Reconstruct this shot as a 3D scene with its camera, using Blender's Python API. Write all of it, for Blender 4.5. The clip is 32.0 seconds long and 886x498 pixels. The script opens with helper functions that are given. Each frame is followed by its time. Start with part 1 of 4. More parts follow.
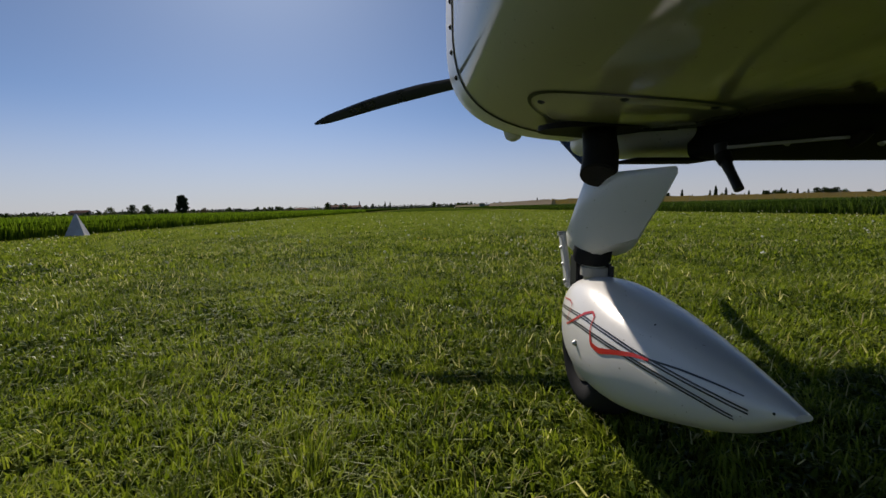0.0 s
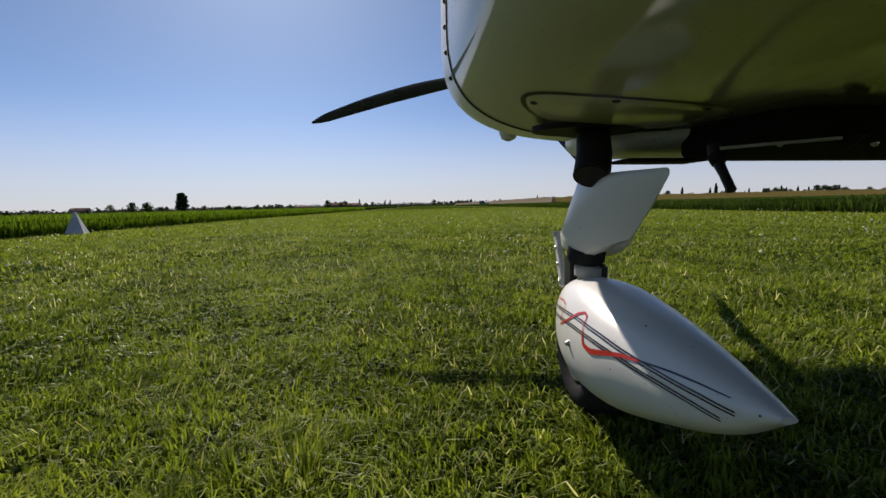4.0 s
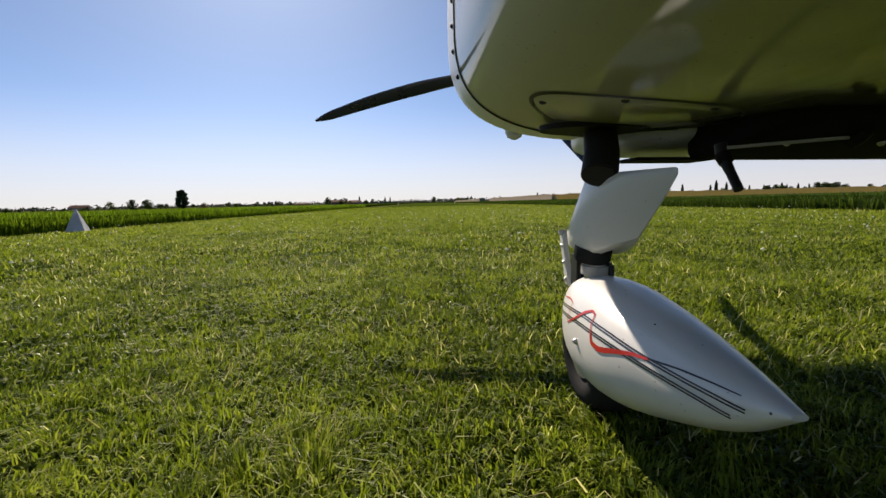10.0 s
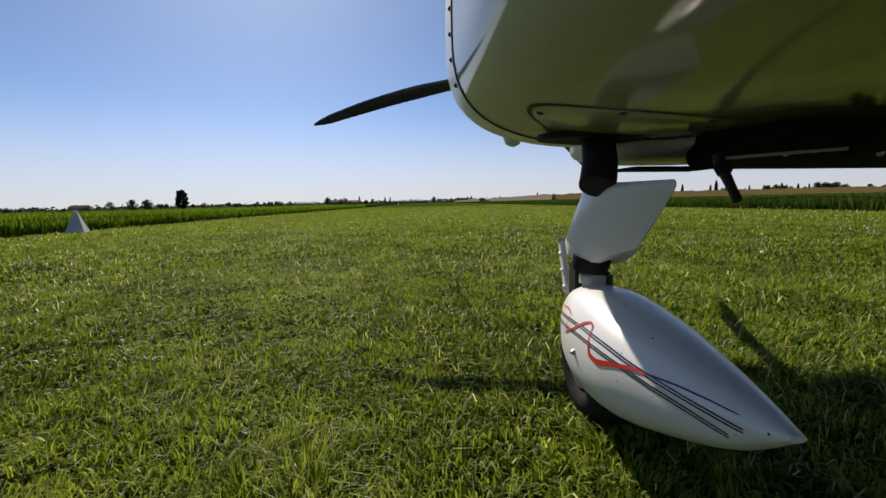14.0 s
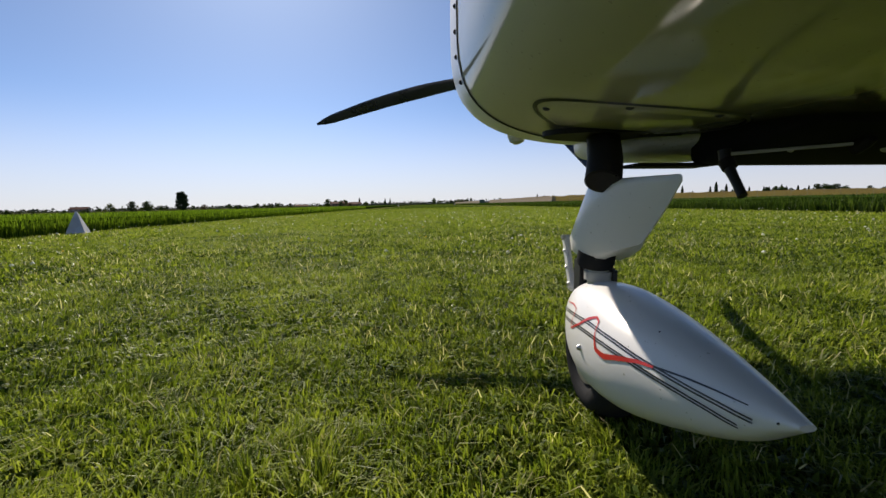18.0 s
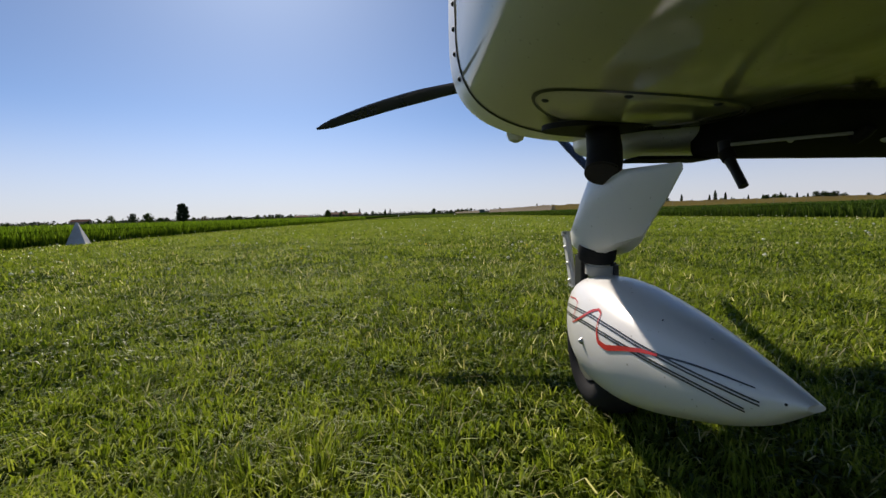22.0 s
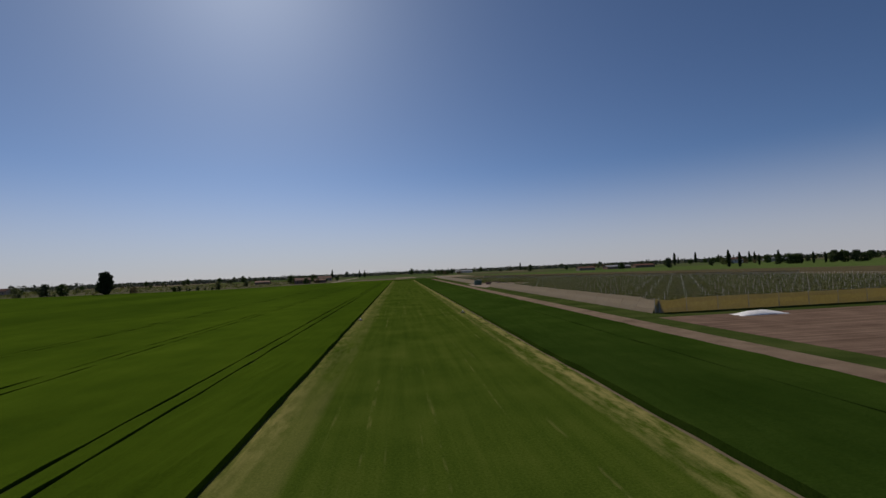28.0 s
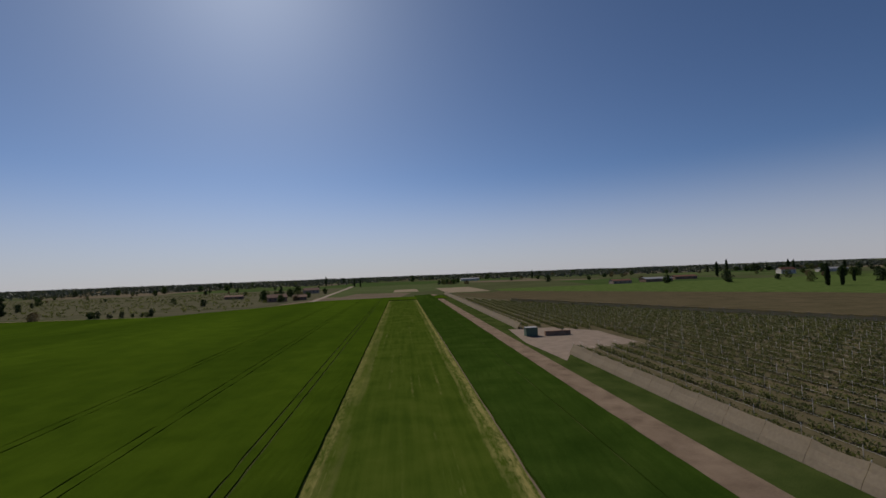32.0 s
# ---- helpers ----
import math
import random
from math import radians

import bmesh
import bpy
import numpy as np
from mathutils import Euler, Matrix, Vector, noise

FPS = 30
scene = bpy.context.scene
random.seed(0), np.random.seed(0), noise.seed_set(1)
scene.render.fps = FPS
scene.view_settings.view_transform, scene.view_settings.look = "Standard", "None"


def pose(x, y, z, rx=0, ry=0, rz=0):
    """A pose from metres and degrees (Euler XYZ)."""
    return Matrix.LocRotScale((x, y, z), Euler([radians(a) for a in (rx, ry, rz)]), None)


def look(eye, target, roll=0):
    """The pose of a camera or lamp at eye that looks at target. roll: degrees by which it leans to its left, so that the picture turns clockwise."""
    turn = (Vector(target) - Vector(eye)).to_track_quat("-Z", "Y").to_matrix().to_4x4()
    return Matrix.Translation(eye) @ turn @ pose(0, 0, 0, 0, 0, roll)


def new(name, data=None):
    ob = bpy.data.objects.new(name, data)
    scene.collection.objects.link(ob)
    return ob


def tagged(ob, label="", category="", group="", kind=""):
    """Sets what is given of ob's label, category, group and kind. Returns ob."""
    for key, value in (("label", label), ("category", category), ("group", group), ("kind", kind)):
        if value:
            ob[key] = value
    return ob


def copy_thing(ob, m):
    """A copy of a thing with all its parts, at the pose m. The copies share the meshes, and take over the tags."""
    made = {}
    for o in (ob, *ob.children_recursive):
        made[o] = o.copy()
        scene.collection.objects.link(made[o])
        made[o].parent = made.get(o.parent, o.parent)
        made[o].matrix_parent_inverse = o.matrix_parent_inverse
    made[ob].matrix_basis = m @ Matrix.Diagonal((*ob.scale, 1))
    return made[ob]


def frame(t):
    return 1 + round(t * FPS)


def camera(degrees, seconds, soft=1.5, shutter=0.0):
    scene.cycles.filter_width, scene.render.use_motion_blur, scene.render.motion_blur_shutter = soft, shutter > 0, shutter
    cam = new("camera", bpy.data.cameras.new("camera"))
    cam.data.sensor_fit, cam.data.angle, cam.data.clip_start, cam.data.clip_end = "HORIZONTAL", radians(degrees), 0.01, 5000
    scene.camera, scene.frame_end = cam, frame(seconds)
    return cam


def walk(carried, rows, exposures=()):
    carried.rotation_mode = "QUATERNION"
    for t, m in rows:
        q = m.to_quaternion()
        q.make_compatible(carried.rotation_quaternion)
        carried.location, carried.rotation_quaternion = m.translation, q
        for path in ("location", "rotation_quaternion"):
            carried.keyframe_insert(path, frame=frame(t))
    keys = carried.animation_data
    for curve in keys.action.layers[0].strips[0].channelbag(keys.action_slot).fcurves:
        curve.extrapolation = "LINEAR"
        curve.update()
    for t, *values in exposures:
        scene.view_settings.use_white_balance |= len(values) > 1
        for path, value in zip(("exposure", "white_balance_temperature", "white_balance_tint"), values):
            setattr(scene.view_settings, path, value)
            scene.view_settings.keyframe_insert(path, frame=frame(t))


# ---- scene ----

# ---------------------------------------------------------------- camera and its way
cam = camera(90.6, 32.0, soft=1.5, shutter=0.0)
# seconds, place, heading (left positive), tilt up, lean
ROWS = [
    (0, -0.999, -61.999, 0.48, -2.5, -5.45, 1.40),
    (1, -0.991, -62.000, 0.482, -2.5, -5.59, 1.40),
    (2, -0.978, -62.001, 0.484, -2.5, -5.59, 1.40),
    (3, -0.986, -62.001, 0.484, -2.5, -5.59, 1.40),
    (3.5, -0.982, -62.000, 0.485, -2.5, -5.67, 1.40),
    (5.5, -1.003, -62.006, 0.487, -2.5, -5.81, 1.40),
    (6, -0.989, -62.005, 0.492, -2.5, -5.89, 1.40),
    (6.5, -0.98, -62.000, 0.496, -2.5, -6.03, 1.40),
    (7, -0.991, -61.997, 0.496, -2.5, -6.03, 1.40),
    (7.5, -0.997, -62.002, 0.493, -2.5, -6.07, 1.40),
    (8, -0.999, -62.001, 0.497, -2.5, -6.11, 1.40),
    (8.5, -0.999, -62.007, 0.495, -2.5, -6.11, 1.40),
    (9, -1.006, -62.003, 0.496, -2.5, -6.11, 1.40),
    (9.5, -1.007, -62.004, 0.502, -2.5, -6.11, 1.40),
    (10, -1.003, -62.006, 0.49, -2.5, -6.11, 1.40),
    (10.5, -1.015, -62.004, 0.495, -2.5, -6.11, 1.40),
    (11, -1.024, -62.003, 0.496, -2.5, -6.11, 1.40),
    (11.5, -1.009, -62.006, 0.491, -2.5, -6.11, 1.40),
    (12, -0.997, -62.004, 0.499, -2.5, -6.11, 1.40),
    (12.5, -1.008, -62.007, 0.502, -2.5, -6.11, 1.40),
    (13, -1.007, -62.003, 0.498, -2.5, -6.11, 1.40),
    (13.5, -0.997, -62.002, 0.497, -2.5, -6.11, 1.40),
    (14, -0.997, -62.000, 0.511, -2.5, -6.11, 1.40),
    (14.5, -1, -62.002, 0.494, -2.5, -6.11, 1.40),
    (16.5, -1.012, -62.003, 0.493, -2.5, -6.03, 1.40),
    (17, -1, -62.000, 0.492, -2.5, -5.89, 1.40),
    (17.5, -1.007, -62.003, 0.498, -2.5, -5.89, 1.40),
    (18, -1.01, -62.004, 0.499, -2.5, -5.89, 1.40),
    (18.5, -1.01, -62.005, 0.494, -2.5, -5.85, 1.40),
    (19, -1.021, -62.005, 0.493, -2.5, -5.81, 1.40),
    (19.5, -1.02, -62.005, 0.49, -2.5, -5.7, 1.40),
    (20, -0.996, -61.998, 0.49, -2.5, -5.59, 1.40),
    (20.5, -1.013, -62.008, 0.481, -2.5, -5.45, 1.52),
    (21, -1.019, -62.012, 0.471, -2.5, -5.23, 1.63),
    (21.5, -1.017, -62.009, 0.47, -2.5, -4.94, 1.72),
    (22, -1.01, -62.001, 0.465, -2.5, -4.6, 1.80),
    (22.5, -1.015, -62.012, 0.457, -2.5, -4.13, 1.95),
    (23, -1.012, -62.005, 0.453, -2.5, -3.65, 2.09),
    (23.5, -1.027, -62.006, 0.452, -2.5, -3.27, 2.18),
    (24, -0.995, -62.005, 0.441, -2.5, -2.88, 2.26),
    (24.5, -1.006, -62.010, 0.428, -2.5, -2.36, 2.35),
    (25, -1.005, -62.003, 0.417, -2.5, -1.78, 2.43),
    (25.5, -1.019, -62.002, 0.412, -2.5, -1.21, 2.43),
    (25.75, -1.35, -61.75, 0.5, -2.6, -0.9, 2.30),
    (25.95, -2.1, -59.6, 0.8, -3, -0.2, 2.40),
    (26.2, -2.6, -54.2, 1.5, -3.5, 0.6, 2.55),
    (26.5, -2.5, -45.2, 2.6, -4.1, 1.4, 2.3),
    (26.8, -2.1, -35.2, 3.8, -4.6, 2.0, 2.45),
    (27.15, -1.95, -23.3, 5.3, -5.05, 2.45, 2.6),
    (27.5, -1.85, -12.03, 6.6, -5.32, 2.67, 2.7),
    (28, -1.99, -0, 7.74, -5.53, 2.79, 2.44),
    (29, -1.63, 22.75, 10.85, -5.59, 2.85, 2.34),
    (30, -1.1, 44.55, 13.61, -5.65, 3, 2.37),
    (31, -0.54, 68.28, 16.11, -5.48, 3.12, 2.03),
    (32, -0.28, 90.48, 18.32, -5.46, 3.17, 2.21),
]
walk(cam, [(t, pose(x, y, z, 90 + tilt, lean, turn)) for t, x, y, z, turn, tilt, lean in ROWS],
     [(0.0, -0.19, 7100, 13), (1.0, 0.01, 7100, 13), (3.0, 0.09, 7100, 13), (3.5, 0.11, 7100, 13), (6.0, 0.19, 7100, 13), (7.0, 0.45, 7600, 14), (8.0, 0.11, 7100, 13), (9.0, 0.23, 7100, 13), (10.0, 0.47, 7600, 14), (11.0, 0.23, 7100, 13), (12.0, 0.29, 7100, 13), (14.0, 0.23, 7100, 13), (17.0, 0.31, 7100, 13), (19.0, 0.43, 7100, 13), (20.0, 0.41, 7100, 13), (22.0, 0.26, 7100, 13), (24.0, 0.11, 7100, 13), (25.5, -0.17, 7050, 13), (27.5, -0.42, 7000, 13), (32.0, -0.42, 7000, 13)])

# ---------------------------------------------------------------- sky and sun
SUN_EL, SUN_AZ = radians(38), radians(-18.5)      # azimuth from +y, towards +x positive
world = bpy.data.worlds.new("sky")
scene.world = world
world.use_nodes = True
wn = world.node_tree
sky = wn.nodes.new("ShaderNodeTexSky")
sky.sky_type = "NISHITA"
sky.sun_disc = False
sky.sun_elevation, sky.sun_rotation = SUN_EL, SUN_AZ
sky.air_density, sky.dust_density, sky.ozone_density = 0.55, 0.35, 3.0
tint = wn.nodes.new("ShaderNodeMix")
tint.data_type, tint.blend_type = "RGBA", "MULTIPLY"
tint.inputs[0].default_value = 1.0
tint.inputs[7].default_value = (0.815, 0.995, 1.145, 1)
wn.links.new(sky.outputs["Color"], tint.inputs[6])
# pale haze low over the whole horizon
look_up = wn.nodes.new("ShaderNodeTexCoord")
height_ = wn.nodes.new("ShaderNodeSeparateXYZ")
wn.links.new(look_up.outputs["Generated"], height_.inputs[0])
low = wn.nodes.new("ShaderNodeMapRange")
low.interpolation_type = "SMOOTHSTEP"
for key, value in (("From Min", -0.02), ("From Max", 0.23), ("To Min", 0.85), ("To Max", 0.0)):
    low.inputs[key].default_value = value
wn.links.new(height_.outputs[2], low.inputs["Value"])
haze = wn.nodes.new("ShaderNodeMix")
haze.data_type = "RGBA"
haze.inputs[7].default_value = (6.1, 6.3, 7.15, 1)
wn.links.new(low.outputs["Result"], haze.inputs[0])
wn.links.new(tint.outputs[2], haze.inputs[6])
wn.links.new(haze.outputs[2], wn.nodes["Background"].inputs["Color"])
wn.nodes["Background"].inputs["Strength"].default_value = 0.086
sun = new("sun", bpy.data.lights.new("sun", "SUN"))
sun.data.energy, sun.data.angle, sun.data.color = 4.6, radians(0.53), (1.0, 0.95, 0.87)
sun_way = Vector((math.sin(SUN_AZ) * math.cos(SUN_EL), math.cos(SUN_AZ) * math.cos(SUN_EL), math.sin(SUN_EL)))
sun.matrix_world = look(sun_way * 50, (0, 0, 0))


# ---------------------------------------------------------------- materials
class Mat:
    """A small builder for node materials."""

    def __init__(self, name):
        self.m = bpy.data.materials.new(name)
        self.m.use_nodes = True
        self.t = self.m.node_tree
        self.b = self.t.nodes["Principled BSDF"]
        self.out = self.t.nodes["Material Output"]

    def n(self, kind, **sets):
        node = self.t.nodes.new("ShaderNode" + kind)
        for key, value in sets.items():
            node.inputs[key.replace("_", " ")].default_value = value
        return node

    def link(self, a, b):
        self.t.links.new(a, b)

    def coords(self, scale=(1, 1, 1), turn=0.0):
        tc, mp = self.n("TexCoord"), self.n("Mapping")
        self.link(tc.outputs["Object"], mp.inputs["Vector"])
        mp.inputs["Scale"].default_value = scale
        mp.inputs["Rotation"].default_value = (0, 0, turn)
        return mp.outputs["Vector"]

    def noise(self, scale, detail=4.0, stretch=(1, 1, 1), rough=0.55, turn=0.0):
        node = self.n("TexNoise", Scale=scale, Detail=detail, Roughness=rough)
        self.link(self.coords(stretch, turn), node.inputs["Vector"])
        return node.outputs["Fac"]

    def ramp(self, fac, *stops):
        node = self.n("ValToRGB")
        el = node.color_ramp.elements
        while len(el) < len(stops):
            el.new(0.5)
        for e, (p, c) in zip(el, stops):
            e.position, e.color = p, (*c, 1)
        self.link(fac, node.inputs["Fac"])
        return node.outputs["Color"]

    def mix(self, fac, a, b, blend="MIX"):
        node = self.n("Mix")
        node.data_type, node.blend_type = "RGBA", blend
        fac_in = node.inputs[0]
        a_in, b_in = node.inputs[6], node.inputs[7]
        for value, socket in ((fac, fac_in), (a, a_in), (b, b_in)):
            if isinstance(value, (int, float)):
                socket.default_value = value
            elif isinstance(value, tuple):
                socket.default_value = (*value, 1)
            else:
                self.link(value, socket)
        return node.outputs[2]

    def math(self, op, a, b=0.0):
        node = self.n("Math")
        node.operation = op
        for value, socket in ((a, node.inputs[0]), (b, node.inputs[1])):
            if isinstance(value, (int, float)):
                socket.default_value = value
            else:
                self.link(value, socket)
        return node.outputs[0]

    def bump(self, height, strength=0.3, distance=0.02):
        node = self.n("Bump", Strength=strength, Distance=distance)
        self.link(height, node.inputs["Height"])
        self.link(node.outputs["Normal"], self.b.inputs["Normal"])

    def set(self, color=None, rough=0.5, metal=0.0, spec=0.5, coat=0.0):
        if color is not None:
            if isinstance(color, tuple):
                self.b.inputs["Base Color"].default_value = (*color, 1)
            else:
                self.link(color, self.b.inputs["Base Color"])
        if isinstance(rough, (int, float)):
            self.b.inputs["Roughness"].default_value = rough
        else:
            self.link(rough, self.b.inputs["Roughness"])
        self.b.inputs["Metallic"].default_value = metal
        self.b.inputs["Specular IOR Level"].default_value = spec
        self.b.inputs["Coat Weight"].default_value = coat
        return self


def plain(name, color, rough=0.5, metal=0.0, spread=0.15, scale=12.0, relief=0.1, coat=0.0):
    """A surface of one colour with grain and wear at two scales."""
    m = Mat(name)
    lo = tuple(c * (1 - spread) for c in color)
    hi = tuple(min(1, c * (1 + spread)) for c in color)
    fine, wide = m.noise(scale * 8, 5), m.noise(scale * 0.7, 3)
    col = m.ramp(m.math("ADD", m.math("MULTIPLY", fine, 0.4), m.math("MULTIPLY", wide, 0.6)), (0.35, lo), (0.65, hi))
    m.set(col, m.math("ADD", m.math("MULTIPLY", wide, 0.15), max(0.02, rough - 0.075)), metal, spec=0.5 if rough < 0.6 else 0.06, coat=coat)
    if relief:
        m.bump(fine, relief, 0.002)
    return m.m


def paint(name, color, gloss=0.16, dirt=(0.35, 0.33, 0.26), shine=0.5, shade_span=None):
    """Glossy aircraft paint with faint grime and specks of dirt. Given an x span, brown shade is painted in from its
    start, full at its end, with streaks.
    """
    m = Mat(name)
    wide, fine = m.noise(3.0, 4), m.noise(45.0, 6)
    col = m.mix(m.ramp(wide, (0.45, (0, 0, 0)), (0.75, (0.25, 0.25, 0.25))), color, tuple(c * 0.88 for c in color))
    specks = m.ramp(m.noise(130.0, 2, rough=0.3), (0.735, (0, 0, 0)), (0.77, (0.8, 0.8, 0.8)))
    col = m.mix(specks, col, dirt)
    if shade_span:
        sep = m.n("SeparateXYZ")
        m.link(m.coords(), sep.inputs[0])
        shade_mask = m.n("MapRange")
        shade_mask.interpolation_type = "SMOOTHSTEP"
        for key, value in (("From Min", shade_span[0]), ("From Max", shade_span[1]), ("To Min", 0.0), ("To Max", 0.95)):
            shade_mask.inputs[key].default_value = value
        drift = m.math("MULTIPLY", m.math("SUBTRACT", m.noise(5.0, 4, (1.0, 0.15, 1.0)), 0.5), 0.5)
        m.link(m.math("ADD", sep.outputs[0], drift), shade_mask.inputs["Value"])
        # brown stands in for the shade on the belly's right side
        col = m.mix(shade_mask.outputs["Result"], col, (0.085, 0.070, 0.042))
        bare = m.math("SUBTRACT", 1.0, shade_mask.outputs["Result"])
    m.set(col, m.math("ADD", m.math("MULTIPLY", fine, 0.1), gloss - 0.03), spec=shine, coat=0.1 if shade_span else 0.3)
    if shade_span:                                           # the painted shade is duller than the bare paint
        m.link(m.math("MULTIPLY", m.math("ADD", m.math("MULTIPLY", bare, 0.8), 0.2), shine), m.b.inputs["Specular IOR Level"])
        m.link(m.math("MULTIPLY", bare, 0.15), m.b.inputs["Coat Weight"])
    m.b.inputs["Coat Roughness"].default_value = 0.06 if gloss < 0.2 else 0.22
    m.bump(m.noise(2.2, 2), 0.06, 0.02)
    return m.m


def leafy(name, stops, trans=0.35, rough=0.5, island=True, patch=0.0, patch_scale=0.4, spec=0.06):
    """Thin green leaves that let light through. stops: colours from the dark to the pale blades."""
    m = Mat(name)
    if island:
        fac = m.n("NewGeometry").outputs["Random Per Island"]
    else:
        fac = m.noise(3.0, 5)
    if patch:
        fac = m.math("ADD", m.math("MULTIPLY", fac, 1 - patch), m.math("MULTIPLY", m.noise(patch_scale, 4), patch))
    col = m.ramp(fac, *stops)
    m.set(col, rough, spec=spec)
    tr = m.n("BsdfTranslucent")
    bright = m.mix(1.0, col, (1.25, 1.3, 0.7), "MULTIPLY")
    m.link(bright, tr.inputs["Color"])
    mx = m.n("MixShader")
    mx.inputs[0].default_value = trans
    m.link(m.b.outputs[0], mx.inputs[1])
    m.link(tr.outputs[0], mx.inputs[2])
    m.link(mx.outputs[0], m.out.inputs["Surface"])
    return m.m


WHITE = paint("white_paint", (0.76, 0.75, 0.73), 0.30)
# white paint toned down for underside shade, with brown shade painted on the right
BELLY = paint("shaded_belly_paint", (0.50, 0.48, 0.36), 0.075, shine=0.36, shade_span=(0.40, 0.74))
BLACK = plain("black_metal", (0.018, 0.018, 0.02), 0.45)
DUCT = plain("duct_black", (0.014, 0.014, 0.015), 0.75)
SOOT = plain("sooty_steel", (0.03, 0.028, 0.027), 0.6, 0.4)
STEEL = plain("worn_steel", (0.5, 0.5, 0.49), 0.35, 0.85)
RUBBER = plain("tyre_rubber", (0.025, 0.025, 0.026), 0.75, relief=0.3)
BLADE = plain("propeller_composite", (0.012, 0.016, 0.03), 0.28, coat=0.3)
DECAL_BLACK = plain("black_stripe", (0.02, 0.02, 0.022), 0.3, relief=0)
DECAL_RED = plain("red_ribbon", (0.55, 0.03, 0.025), 0.3, relief=0)
GALV = plain("grey_post", (0.42, 0.41, 0.38), 0.6, scale=4)
CONCRETE = plain("pale_concrete", (0.205, 0.16, 0.125), 0.9, scale=0.6, spread=0.2)
TARP = plain("white_sheet", (0.75, 0.75, 0.76), 0.5, scale=2)
GREENBOX = plain("green_steel", (0.05, 0.10, 0.07), 0.5, scale=2)
WALLS = plain("rendered_wall", (0.30, 0.245, 0.20), 0.85, scale=0.5, spread=0.25)
PALEWALL = plain("pale_wall", (0.50, 0.47, 0.44), 0.8, scale=0.5)
ROOF = plain("tiled_roof", (0.17, 0.085, 0.06), 0.8, scale=1.0, spread=0.3)
GREYROOF = plain("grey_roof", (0.30, 0.30, 0.31), 0.6, scale=1.0)
DARKGLASS = plain("dark_opening", (0.03, 0.03, 0.035), 0.3, relief=0)
BARK = plain("bark", (0.10, 0.08, 0.06), 0.9, scale=2, relief=0.4)
WOOD = plain("weathered_wood", (0.23, 0.15, 0.11), 0.8, scale=2, spread=0.3)
MARKER = plain("weathered_white_board", (0.52, 0.52, 0.54), 0.7, scale=4, spread=0.2)

GRASS = leafy("grass_blades", [(0.0, (0.014, 0.025, 0.003)), (0.3, (0.086, 0.128, 0.012)), (0.5, (0.189, 0.247, 0.028)), (0.72, (0.305, 0.345, 0.067)), (0.9, (0.343, 0.371, 0.117)), (1.0, (0.429, 0.424, 0.204))], 0.45, 0.40, patch=0.58, patch_scale=3.6, spec=0.2)
STRAW = leafy("dry_stalks", [(0.0, (0.30, 0.27, 0.13)), (0.6, (0.46, 0.43, 0.24)), (1.0, (0.62, 0.58, 0.40))], 0.5, 0.6)
CLOVER = leafy("clover_leaves", [(0.0, (0.014, 0.032, 0.005)), (0.45, (0.066, 0.105, 0.013)), (0.75, (0.148, 0.188, 0.034)), (1.0, (0.281, 0.292, 0.090))], 0.35, 0.5, patch=0.3, patch_scale=3.0, spec=0.07)
CROP = leafy("cereal_leaves", [(0.0, (0.045, 0.085, 0.008)), (0.6, (0.095, 0.16, 0.015)), (1.0, (0.16, 0.24, 0.03))], 0.6, 0.45)
CROP_DARK = leafy("dark_cereal_leaves", [(0.0, (0.025, 0.055, 0.010)), (0.6, (0.06, 0.105, 0.018)), (1.0, (0.11, 0.16, 0.04))], 0.35, 0.5)
LEAVES = leafy("tree_leaves", [(0.0, (0.018, 0.035, 0.010)), (0.6, (0.045, 0.075, 0.022)), (1.0, (0.085, 0.115, 0.04))], 0.25, 0.6)
LEAVES_DARK = leafy("dark_leaves", [(0.0, (0.018, 0.030, 0.014)), (0.6, (0.035, 0.055, 0.025)), (1.0, (0.06, 0.08, 0.035))], 0.2, 0.6)
LEAVES_PALE = leafy("spring_leaves", [(0.0, (0.05, 0.065, 0.03)), (0.6, (0.10, 0.12, 0.05)), (1.0, (0.16, 0.17, 0.08))], 0.25, 0.6)
LEAVES_RUST = leafy("russet_leaves", [(0.0, (0.06, 0.045, 0.03)), (0.6, (0.11, 0.085, 0.05)), (1.0, (0.16, 0.12, 0.07))], 0.25, 0.6)
# greyed and paled leaf colour, painted to imitate haze in the distance
LEAVES_HAZED = leafy("hazed_far_leaves", [(0.0, (0.055, 0.066, 0.055)), (0.6, (0.085, 0.096, 0.080)), (1.0, (0.115, 0.125, 0.10))], 0.1, 0.7)
LEAVES_ORCHARD = leafy("orchard_leaves", [(0.0, (0.045, 0.055, 0.022)), (0.5, (0.085, 0.098, 0.040)), (1.0, (0.14, 0.14, 0.07))], 0.4, 0.6)
NET = leafy("windbreak_net", [(0.0, (0.29, 0.24, 0.19)), (0.5, (0.37, 0.31, 0.245)), (1.0, (0.45, 0.385, 0.31))], 0.58, 0.8, island=False)
PETAL = leafy("white_petals", [(0.0, (0.6, 0.6, 0.55)), (1.0, (0.8, 0.8, 0.75))], 0.3, 0.6)
YELLOW = leafy("yellow_petals", [(0.0, (0.7, 0.45, 0.02)), (1.0, (0.8, 0.55, 0.03))], 0.2, 0.6)


